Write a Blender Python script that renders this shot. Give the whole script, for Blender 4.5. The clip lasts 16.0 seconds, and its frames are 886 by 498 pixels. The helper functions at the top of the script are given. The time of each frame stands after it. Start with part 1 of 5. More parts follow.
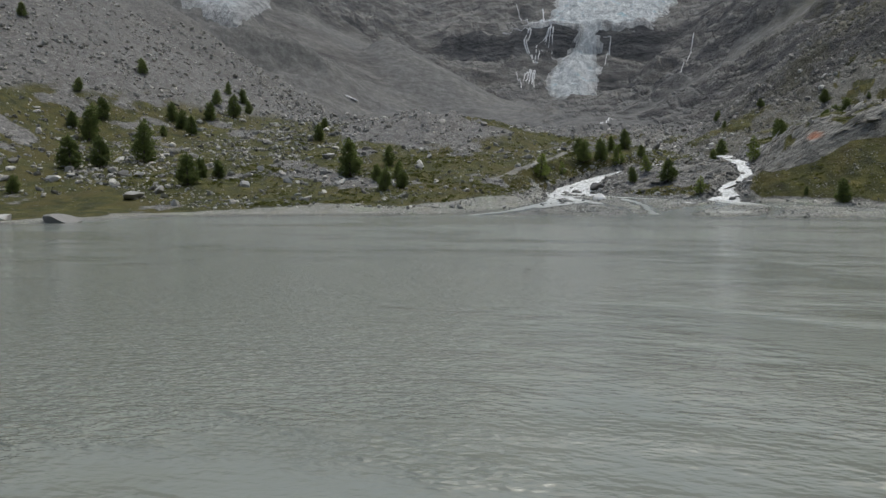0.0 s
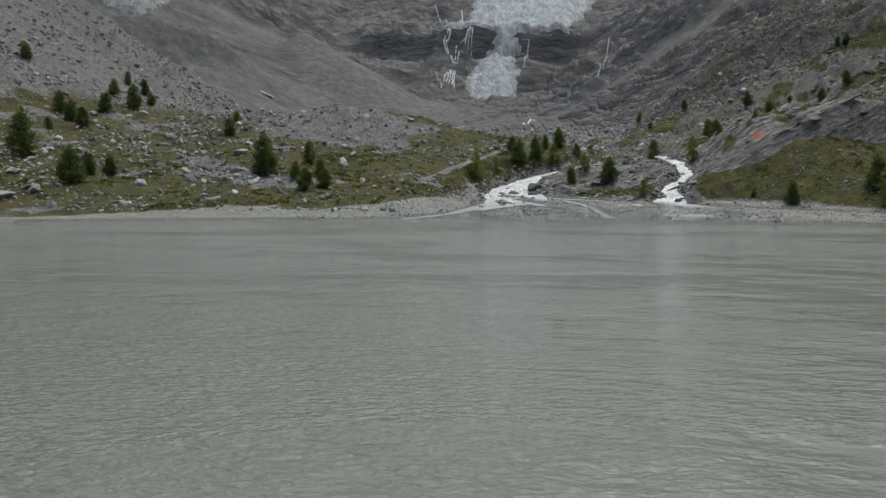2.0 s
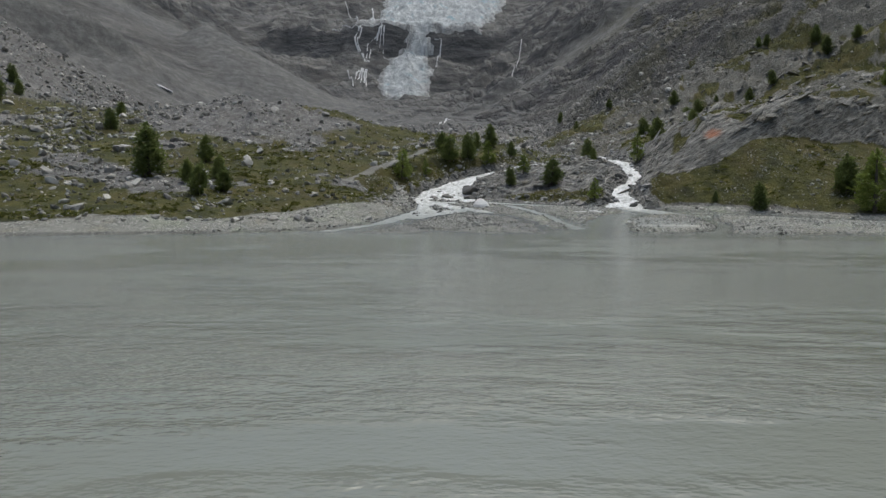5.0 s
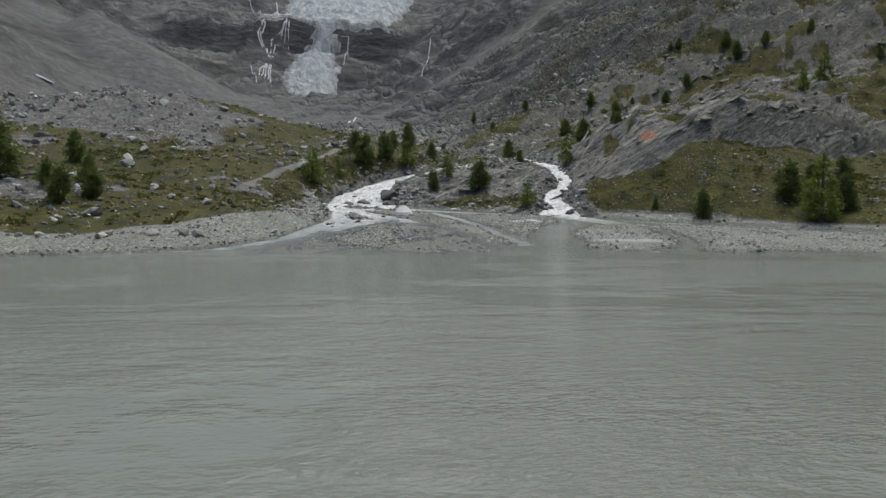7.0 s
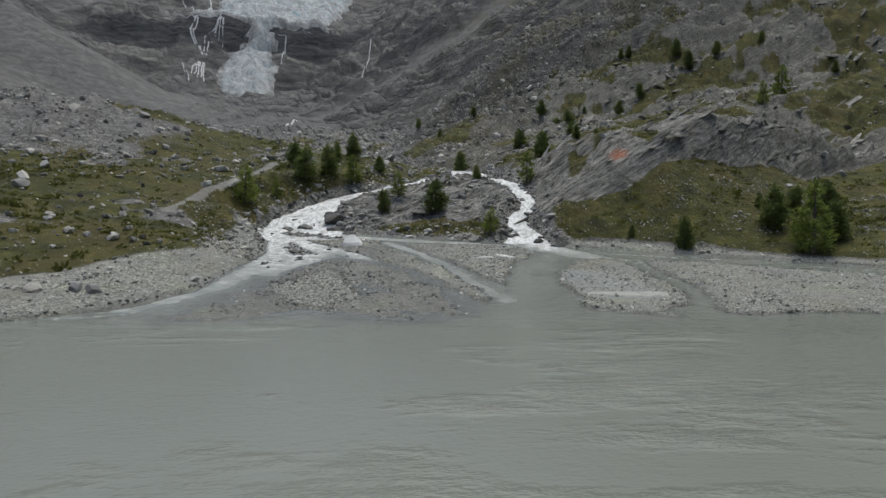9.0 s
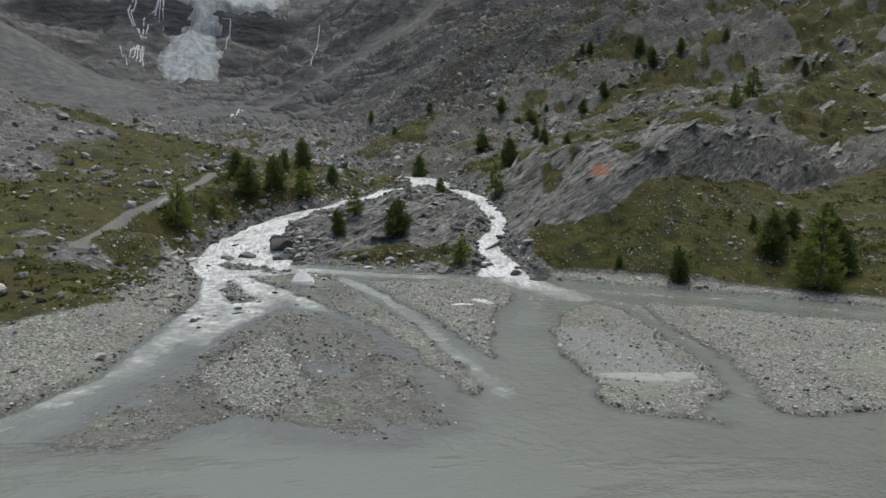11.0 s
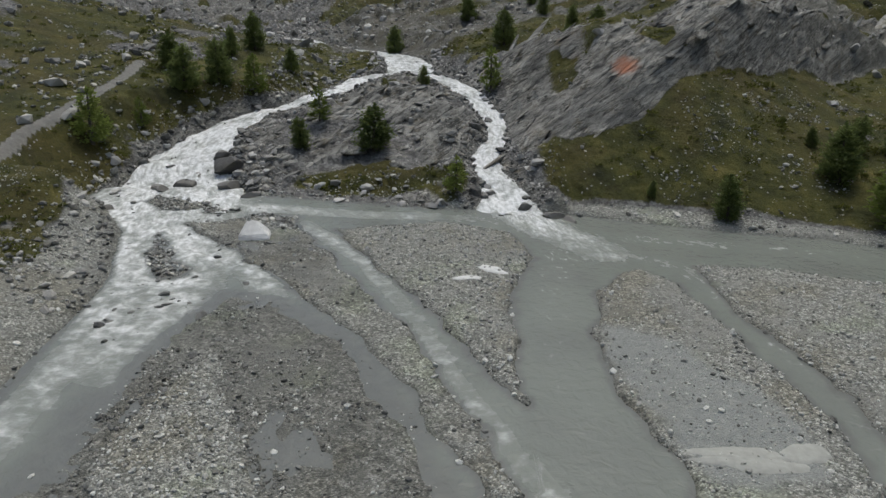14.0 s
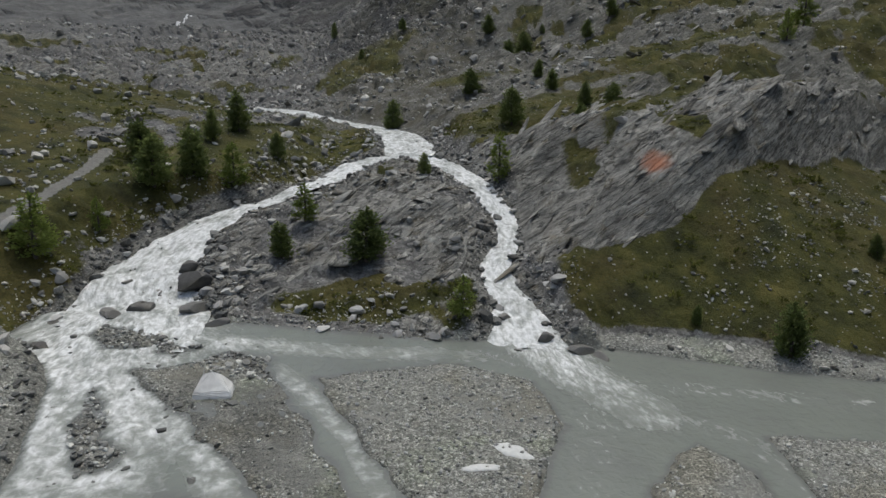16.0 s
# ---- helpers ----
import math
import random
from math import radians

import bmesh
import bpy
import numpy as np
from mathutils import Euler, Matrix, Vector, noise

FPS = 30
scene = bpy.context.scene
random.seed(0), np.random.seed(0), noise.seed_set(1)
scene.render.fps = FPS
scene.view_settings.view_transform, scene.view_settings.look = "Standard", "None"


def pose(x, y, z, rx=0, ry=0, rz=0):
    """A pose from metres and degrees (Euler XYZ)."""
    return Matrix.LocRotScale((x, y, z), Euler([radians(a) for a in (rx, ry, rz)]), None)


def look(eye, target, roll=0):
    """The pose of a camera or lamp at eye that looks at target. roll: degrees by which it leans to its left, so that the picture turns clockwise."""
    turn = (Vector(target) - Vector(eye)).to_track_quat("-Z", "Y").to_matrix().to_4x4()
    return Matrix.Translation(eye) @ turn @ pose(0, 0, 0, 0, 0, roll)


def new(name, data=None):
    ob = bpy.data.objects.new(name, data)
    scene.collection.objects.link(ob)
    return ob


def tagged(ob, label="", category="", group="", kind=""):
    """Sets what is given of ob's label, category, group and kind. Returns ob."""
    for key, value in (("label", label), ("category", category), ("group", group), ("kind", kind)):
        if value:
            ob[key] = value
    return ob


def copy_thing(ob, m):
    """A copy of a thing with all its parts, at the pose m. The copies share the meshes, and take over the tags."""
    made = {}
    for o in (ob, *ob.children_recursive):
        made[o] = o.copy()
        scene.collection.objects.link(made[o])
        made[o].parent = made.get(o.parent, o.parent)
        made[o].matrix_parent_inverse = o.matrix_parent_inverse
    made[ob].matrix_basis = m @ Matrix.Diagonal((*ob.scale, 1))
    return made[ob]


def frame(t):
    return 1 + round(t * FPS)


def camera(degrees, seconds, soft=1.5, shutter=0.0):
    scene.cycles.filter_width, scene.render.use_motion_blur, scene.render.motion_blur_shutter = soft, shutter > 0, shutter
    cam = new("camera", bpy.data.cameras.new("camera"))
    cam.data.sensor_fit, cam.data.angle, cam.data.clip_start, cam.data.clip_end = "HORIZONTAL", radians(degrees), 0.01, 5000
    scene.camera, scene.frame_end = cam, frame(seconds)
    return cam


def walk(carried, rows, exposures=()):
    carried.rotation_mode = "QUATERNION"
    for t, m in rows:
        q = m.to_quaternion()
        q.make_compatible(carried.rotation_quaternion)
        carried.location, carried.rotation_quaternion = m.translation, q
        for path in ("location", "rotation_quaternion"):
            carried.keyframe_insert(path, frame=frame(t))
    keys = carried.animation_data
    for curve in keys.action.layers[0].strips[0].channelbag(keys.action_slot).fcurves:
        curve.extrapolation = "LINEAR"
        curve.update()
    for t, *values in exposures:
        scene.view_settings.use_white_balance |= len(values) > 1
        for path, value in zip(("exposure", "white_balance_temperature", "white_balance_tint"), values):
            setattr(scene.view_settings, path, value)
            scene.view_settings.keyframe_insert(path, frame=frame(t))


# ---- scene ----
cam = camera(66.0, 16.0)
PATH = [
    (0, (29.19, -119.37, 3.37), (1.74, -77.78, -0.70), -0.34),
    (0.5, (27.12, -116.91, 3.40), (1.10, -74.41, -0.65), -0.26),
    (1, (25.06, -114.52, 3.38), (0.37, -71.23, -0.67), -0.24),
    (1.5, (23.09, -112.21, 3.37), (-0.40, -68.26, -0.68), -0.14),
    (2, (21.15, -109.93, 3.41), (-1.20, -65.39, -0.64), -0.16),
    (2.5, (19.31, -107.62, 3.49), (-1.85, -62.50, -0.56), -0.03),
    (3, (17.56, -105.20, 3.52), (-2.45, -59.55, -0.52), -0.03),
    (3.5, (15.98, -102.68, 3.56), (-2.91, -56.57, -0.46), -0.05),
    (4, (14.38, -100.12, 3.63), (-3.37, -53.55, -0.40), -0.05),
    (6.3, (7.91, -87.96, 4.39), (-5.44, -39.94, 0.37), -0.20),
    (6.5, (7.36, -86.77, 4.41), (-5.02, -38.49, 0.39), -0.12),
    (7, (6.24, -83.87, 4.83), (-3.80, -35.06, 0.79), -0.10),
    (7.5, (5.13, -81.09, 5.58), (-2.82, -31.89, 1.58), -0.12),
    (8, (4.07, -78.31, 6.36), (-3.30, -29.02, 2.38), -0.05),
    (8.5, (3.07, -75.49, 7.14), (-3.50, -26.08, 3.19), 0.02),
    (9, (2.18, -72.68, 7.98), (-3.53, -23.16, 4.03), 0.09),
    (9.5, (1.40, -69.85, 8.82), (-3.48, -20.24, 4.87), 0.07),
    (9.7, (1.16, -68.72, 9.24), (-3.43, -19.09, 5.19), 0.06),
    (11.8, (-1.66, -57.22, 13.67), (-2.65, -7.63, 7.37), 0.07),
    (12, (-1.86, -56.12, 13.89), (-2.71, -6.62, 6.92), -0.01),
    (12.5, (-2.28, -53.33, 14.69), (-2.68, -4.36, 4.61), 0.03),
    (13, (-2.58, -50.53, 15.68), (-2.75, -2.24, 2.70), 0.12),
    (13.5, (-2.85, -47.76, 16.54), (-2.90, -0.09, 1.43), 0.19),
    (14, (-3.06, -44.83, 17.34), (-3.07, 2.79, 2.10), 0.23),
    (14.5, (-3.27, -41.93, 18.11), (-3.22, 5.71, 2.93), 0.20),
    (15, (-3.44, -38.99, 18.96), (-3.36, 8.85, 4.42), 0.23),
    (15.5, (-3.47, -36.13, 19.81), (-3.40, 12.12, 6.68), 0.16),
    (16, (-3.46, -33.29, 20.73), (-3.45, 15.32, 9.02), 0.20),
]
walk(cam, [(t, look(e, a, r)) for t, e, a, r in PATH], [(0, -0.02, 6500, 4), (9, -0.08, 6500, 4), (12.5, -0.14, 6500, 4), (14.5, -0.29, 6500, 4), (16, -0.30, 6500, 4)])

# ---------------------------------------------------------------- light
world = bpy.data.worlds.new("overcast_sky")
scene.world = world
world.use_nodes = True
wn = world.node_tree
sky = wn.nodes.new("ShaderNodeTexSky")
sky.sky_type, sky.sun_disc = "NISHITA", False
sky.sun_elevation, sky.sun_rotation = radians(74), radians(10)
sky.air_density, sky.dust_density, sky.ozone_density = 1.0, 4.6, 1.0
wn.nodes["Background"].inputs["Strength"].default_value = 0.16
wn.links.new(sky.outputs["Color"], wn.nodes["Background"].inputs["Color"])
sun_data = bpy.data.lights.new("sun", "SUN")
sun_data.energy, sun_data.angle, sun_data.color = 1.35, radians(25), (1.0, 0.98, 0.95)
sun = new("sun", sun_data)
sun.matrix_world = look((5, 30, 110), (0, 0, 0))

# ---------------------------------------------------------------- numbers on the plane
def lattice(ix, iy, seed):
    h = (ix.astype(np.int64) * 374761393 + iy.astype(np.int64) * 668265263 + seed * 1442695041) & 0xFFFFFFFF
    h = ((h ^ (h >> 13)) * 1274126177) & 0xFFFFFFFF
    return ((h ^ (h >> 16)) & 0xFFFFFF) / float(0xFFFFFF)


def vnoise(x, y, seed=0):
    """Smooth noise from -1 to 1."""
    x0, y0 = np.floor(x), np.floor(y)
    fx, fy = x - x0, y - y0
    fx, fy = fx * fx * fx * (fx * (fx * 6 - 15) + 10), fy * fy * fy * (fy * (fy * 6 - 15) + 10)
    ix, iy = x0.astype(np.int64), y0.astype(np.int64)
    a, b = lattice(ix, iy, seed), lattice(ix + 1, iy, seed)
    c, d = lattice(ix, iy + 1, seed), lattice(ix + 1, iy + 1, seed)
    return 2 * ((a * (1 - fx) + b * fx) * (1 - fy) + (c * (1 - fx) + d * fx) * fy) - 1


def fbm(x, y, size, octaves=4, seed=0, gain=0.5):
    total, amp, norm = 0, 1.0, 0.0
    for k in range(octaves):
        f = 2.03 ** k / size
        total = total + amp * vnoise(x * f + 17.3 * k, y * f - 9.1 * k, seed + k)
        norm, amp = norm + amp, amp * gain
    return total / norm


def ridged(x, y, size, octaves=4, seed=0):
    total, amp, norm = 0, 1.0, 0.0
    for k in range(octaves):
        f = 2.07 ** k / size
        total = total + amp * (1 - 2 * np.abs(vnoise(x * f + 3.7 * k, y * f + 5.9 * k, seed + k)))
        norm, amp = norm + amp, amp * 0.5
    return total / norm


def blocks(x, y, size, seed, tilt=0.5):
    """Broken rock: cells that lie at different heights and tilts, with gaps between them."""
    u, v = x / size, y / size
    iu, iv = np.floor(u).astype(np.int64), np.floor(v).astype(np.int64)
    f1, f2, own = np.full(np.shape(u), 9.0), np.full(np.shape(u), 9.0), np.zeros(np.shape(u))
    for a in (-1, 0, 1):
        for b in (-1, 0, 1):
            p, q = iu + a, iv + b
            dx, dy = p + lattice(p, q, seed) - u, q + lattice(p, q, seed + 1) - v
            d = dx * dx + dy * dy
            h = (lattice(p, q, seed + 2) - 0.5) + tilt * (dx * (lattice(p, q, seed + 3) - 0.5) + dy * (lattice(p, q, seed + 4) - 0.5)) * 2
            own = np.where(d < f1, h, own)
            f2 = np.where(d < f1, f1, np.minimum(f2, d))
            f1 = np.minimum(f1, d)
    return own - 0.5 * step(0.16, 0.0, np.sqrt(f2) - np.sqrt(f1))


def step(a, b, v):
    t = np.clip((v - a) / (b - a), 0, 1)
    return t * t * (3 - 2 * t)


def smax(a, b, k):
    h = np.clip(0.5 + 0.5 * (a - b) / k, 0, 1)
    return b + (a - b) * h + k * h * (1 - h)


def smin(a, b, k):
    return -smax(-a, -b, k)


def to_line(x, y, line):
    """Distance to a line of points, and the line's third number there."""
    best = np.full(np.shape(x), 1e9)
    third = np.zeros(np.shape(x))
    for p, q in zip(line, line[1:]):
        dx, dy = q[0] - p[0], q[1] - p[1]
        t = np.clip(((x - p[0]) * dx + (y - p[1]) * dy) / (dx * dx + dy * dy), 0, 1)
        d = np.hypot(x - p[0] - t * dx, y - p[1] - t * dy)
        v = p[2] + t * (q[2] - p[2]) if len(p) > 2 else 0
        near = d < best
        best, third = np.where(near, d, best), np.where(near, v, third)
    return best, third


def crest(x, y, line, fall, bend=0.0):
    """Height of a ridge along a line of points (x, y, z) that falls off to both sides."""
    z = np.full(np.shape(x), -1e9)
    for p, q in zip(line, line[1:]):
        d, top = to_line(x, y, [p, q])
        z = np.maximum(z, top - fall * d - bend * d * d)
    return z


def inside(x, y, ring):
    """Distance to a closed outline, positive inside."""
    d, _ = to_line(x, y, ring + ring[:1])
    odd = np.zeros(np.shape(x), bool)
    for (ax, ay), (bx, by) in zip(ring, ring[1:] + ring[:1]):
        if ay != by:
            cross = ((ay > y) != (by > y)) & (x < (bx - ax) * (y - ay) / (by - ay) + ax)
            odd ^= cross
    return np.where(odd, d, -d)


# ---------------------------------------------------------------- plan of the valley (metres)
BARS = {
    "centre": [(-12, 8.4), (-7.1, 10.2), (-2, 11.1), (2.8, 8.9), (3.8, 3.5), (1.6, -3.6), (1.0, -16.4), (-0.8, -14.3), (-2.9, -7.3), (-6.8, -1.1), (-9.5, 3.7)],
    "strip": [(-23.7, 8.3), (-18.7, 11.2), (-13.8, 7.3), (-8.8, -1.9), (-4.3, -10.7), (-0.8, -19.6), (0.4, -22.7), (-0.1, -24.3), (-1.5, -23.4), (-4.2, -17.2), (-7.2, -11.3), (-11.5, -5.7), (-17.6, 1.3)],
    "cobble": [(-15.4, -11.5), (-13.9, -13.1), (-12.7, -17.3), (-11.0, -20.1), (-9.4, -23.7), (-10.7, -25.2), (-11.2, -28.2), (-12.8, -27.4), (-14.4, -26.2), (-17.4, -22.1), (-17.4, -18.5), (-16.6, -14.5)],
    "right": [(8.7, 0.3), (11.1, 1.9), (13.2, -1.0), (13.5, -5.3), (14.1, -10.2), (14.7, -14.2), (14.9, -18.0), (14.4, -22.1), (12.6, -24.9), (11.9, -26.0), (12.9, -27.0), (12.4, -27.9), (11.3, -27.7), (9.7, -26.6), (7.7, -26.0), (6.7, -25.2), (6.5, -21.0), (5.9, -16.5), (5.3, -13.2), (5.6, -8.9), (6.9, -3.8)],
    "outer": [(15.4, 2.6), (21.8, 2.5), (25.2, 1.1), (34, -2), (44, -9), (42, -20), (26, -24.5), (16.6, -25.9), (15.7, -25.4), (15.9, -22.6), (16.4, -20.1), (16.5, -13.6), (15.9, -9.5), (15.3, -4.5)],
}
SHOALS = {
    "tongue": [(-29.2, 13.5), (-29, 15.3), (-26.3, 15), (-23.9, 13.8), (-20.8, 12.2), (-22.3, 11), (-25.5, 11.8), (-27.3, 11.5)],
    "spit": [(-20, 10.2), (-18.7, 11.2), (-15.4, 11.2), (-14.4, 8), (-18.1, 8.6)],
    "reef": [(-24.9, 5.3), (-23.5, 4.1), (-22.3, 1.6), (-22.4, 0.5), (-20.6, -0.6), (-20.4, -2.4), (-21.8, -3), (-23.4, -0.2), (-24.4, 2.2)],
}
WETFLAT = [(-17, -4), (-13.2, -4.7), (-7.9, -9.6), (-4, -18.5), (-1.5, -24.5), (-0.4, -28.4), (-4.6, -30.8), (-8.8, -30.4), (-12.4, -28.1), (-15.2, -32), (-19.4, -34), (-21.5, -36.5), (-20.5, -26), (-19.5, -14)]
SAND = [(6.3, -8.2), (7.7, -8.9), (10.1, -10.5), (10.8, -13.2), (11.9, -15.1), (12.9, -18.5), (12.2, -21.7), (9.7, -22.6), (7.6, -21.5), (6.7, -17.1), (6.1, -14), (5.9, -11)]
LEFT_BANK = [(-33.2, 19.5), (-30.7, 11), (-27.8, 5), (-25.2, -2), (-23.5, -9.5), (-23.5, -16), (-22.8, -22.5), (-24.8, -28.4), (-27.6, -31.5), (-34, -37), (-46, -43), (-58, -51), (-66, -57), (-60, -70), (-57, -78), (-60, -90), (-90, -140), (-160, -260)]
RIGHT_BANK = [(6.5, 15.0), (14.4, 13.4), (22.1, 11.5), (30, 10.2), (36.4, 7.0), (50, -1), (75, -12), (100, -40), (150, -120), (230, -260)]
ISLAND_FRONT = [(-23, 19.5), (-21.0, 17), (-16.4, 15.6), (-10.7, 14.6), (-4.1, 14.8), (1.0, 15.5)]
# centre lines of the running water: x, y, half width
LEFT_ARM = [(-8, 61, 3.0), (-14.2, 52.5, 1.7), (-17.3, 44.8, 1.3), (-20.6, 40, 1.2), (-25.5, 36.4, 1.5), (-28, 31, 2.4), (-29.2, 24.5, 3.4), (-27.7, 18, 5.3), (-26.5, 10, 5)]
RIGHT_ARM = [(-8, 61, 3.0), (-2.2, 51, 1.3), (0.6, 44, 1.2), (3.1, 37, 0.8), (2.7, 31, 0.7), (1.0, 27, 0.9), (2.5, 20.5, 1.2), (3.0, 13.5, 2.8)]
HEAD_ARM = [(-112, 150, 1.8), (-78, 128, 2.0), (-56, 117, 2.2), (-35, 109, 2.6), (-25, 98, 2.8), (-17, 88.5, 2.6), (-11, 78, 2.6), (-8.5, 68, 3.0), (-8, 61, 3.0), (-8.1, 57.6, 2.2)]
ARMS = [LEFT_ARM, RIGHT_ARM, HEAD_ARM]
CHUTE = [(0, 590), (-27, 569), (-56, 545), (-89, 563), (-112, 545), (-141, 540), (-165, 520), (-185, 480)]
FOOTPATH = [(-38.5, 2, 0), (-40.5, 16, 0), (-40, 27, 0), (-40, 37, 0), (-41, 43, 0)]


def delta_level(x, y):
    """Height of the running water on the fan."""
    return np.maximum(0, y + 30) * np.maximum(0.01, 0.04 - 0.0009 * x)


CLIFF = [(2.4, 25.2), (5.3, 24.2), (9.2, 23.4), (12.3, 24.2), (16.4, 24.9), (19.8, 27.9), (23.9, 31.2), (32.5, 37.3), (45, 46.2), (57, 55), (75, 66), (120, 82)]
LAKE = LEFT_BANK[::-1] + ISLAND_FRONT + RIGHT_BANK + [(400, -900), (-400, -900)]


def land_side(x, y):
    """Distance inland from the lake and the fan."""
    return -inside(x, y, LAKE)


def bed_level(x, y):
    """Stream bed height above the fan."""
    return np.interp(y, [5, 13, 15, 19, 26, 33, 38, 44, 52, 60, 75, 95, 170, 260], [1.2, 1.6, 2.0, 2.7, 4.4, 6.2, 7.6, 9.6, 10.8, 11.4, 12.8, 13.6, 22.5, 33]) + 0.8 * step(-12, -20, x) * step(14, 24, y) * step(48, 40, y)


def solid(x, y):
    """Large forms of the land, without small relief; distance inland and behind the cliff's foot."""
    inland = land_side(x, y)
    up = np.maximum(inland, 0)
    hill = 14.5 + 0.15 * (y - 60) + 0.2 * x
    hill = smin(hill, 14.5 + 0.5 * np.maximum(y - 60, 0), 2)
    # left: a gentle bench
    bench = 5.2 + 0.12 * np.minimum(-33 - x, 140) + 0.165 * np.minimum(y, 62 + 0.2 * (y - 62)) - 0.5 * np.maximum(0, x + 24) - 0.10 * np.maximum(0, y - 80)
    left = smax(smax(bench, 0.5, 2.5), hill, 3)
    # middle: the low island between the two arms
    island = np.interp(y, [13, 15.5, 18, 24, 33, 45, 60, 70], [0.8, 2.0, 3.2, 5.2, 7.9, 11, 12.6, 14])
    middle = np.interp(y, [14, 31, 39, 50, 60], [-11, -11.5, -9.3, -8, -8])
    half = np.interp(y, [14, 31, 39, 50, 60], [14, 15, 12, 7, 1])
    w = step(1.5, -1.5, np.abs(x - middle) - half) * step(66, 58, y)
    left = left * (1 - w) + island * w
    # right: a grass bank under a rock step
    foot = inside(x, y, CLIFF + [(200, 300), (4, 300)])
    bank = 0.3 + delta_level(x, y) + 0.1 * up + np.interp(x, [6, 23, 34, 50, 120], [0.62, 0.6, 0.33, 0.11, 0.1]) * np.maximum(up - 2.2, 0)
    knoll = crest(x, y, [(5, 47, 11.3), (10.4, 46, 15.2), (16.6, 45, 18.3), (22.8, 45, 20.2), (29, 46.5, 21.3), (38.3, 50, 21.7), (50, 57, 20.5), (60, 62, 16.5)], 0, 0.021)
    right = smin(bank + np.interp(x, [4, 11, 16, 20, 34], [0.42, 0.52, 1.0, 1.15, 1.55]) * np.maximum(foot, 0), smax(hill, knoll, 1.5), 1.6)
    w = step(1, 6, x - np.interp(y, [15, 40, 60, 90], [3, 3, -4, -8]))
    z = left * (1 - w) + right * w
    # moraine mound
    m = np.hypot((x + 90) / 36, (y - 56) / 32)
    z = z + 6.0 * np.exp(-m ** 2 * 1.7)
    # high slope of debris beyond the trees
    side = crest(x, y, [(-520, -260, 240), (-400, -120, 185), (-330, 20, 133), (-288, 90, 100), (-262, 122, 77), (-240, 145, 59), (-205, 175, 42)], 0.62)
    z = smax(z, side, 9)
    # far floor, head wall, two sides of the valley and the rock spur on the right
    s = -0.37 * x + 0.93 * y
    floor = np.interp(s, [-400, 100, 160, 260, 500, 780, 850, 1000, 1040, 1068, 1150, 1400, 1800, 2600, 4200], [-160, 4, 18, 34, 68, 104, 122, 196, 213, 270, 294, 372, 540, 900, 1300])
    east = 78 + 0.74 * ((x - 60) * 0.78 + (y - 250) * 0.62)
    west = 55 + 0.60 * (-330 - x)
    apex = np.hypot(x + 523, y - 592)
    west = smax(west, 205 - 0.6 * apex, 8)
    far = smax(smax(floor, np.minimum(east, 1100), 20), np.minimum(west, 1100), 30)
    spur = crest(x, y, [(-22, 170, 27), (5, 183, 45), (40, 200, 60), (80, 240, 96), (150, 330, 180), (260, 480, 300)], 0.40, 0.0012)
    far = smax(far, spur, 4)
    z = smax(z, far, 3)
    # beside and behind the lake
    back = np.maximum(np.abs(x) - 300, 0) * 0.45 + np.maximum(-y - 560, 0) * 0.4
    z = np.maximum(z, np.minimum(back, 600) * step(60, -60, y) - 6)
    # beach
    low = 0.25 + delta_level(x, y) + 0.09 * up + 0.02 * up ** 2 + step(1, 13, y) * 1.1 * up + np.where(x > 0, 0.75 * up, 0)
    z = smin(z, np.where(up > 60, 5000, low), 0.6)
    return z, inland, foot


def BEACH(y):
    """Width of the bare shore on the left."""
    return np.interp(y, [-50, -36, -25, -18, -10, 0, 8, 15], [3.5, 6.5, 11.5, 10.5, 5.5, 5.2, 2.4, 1.5])


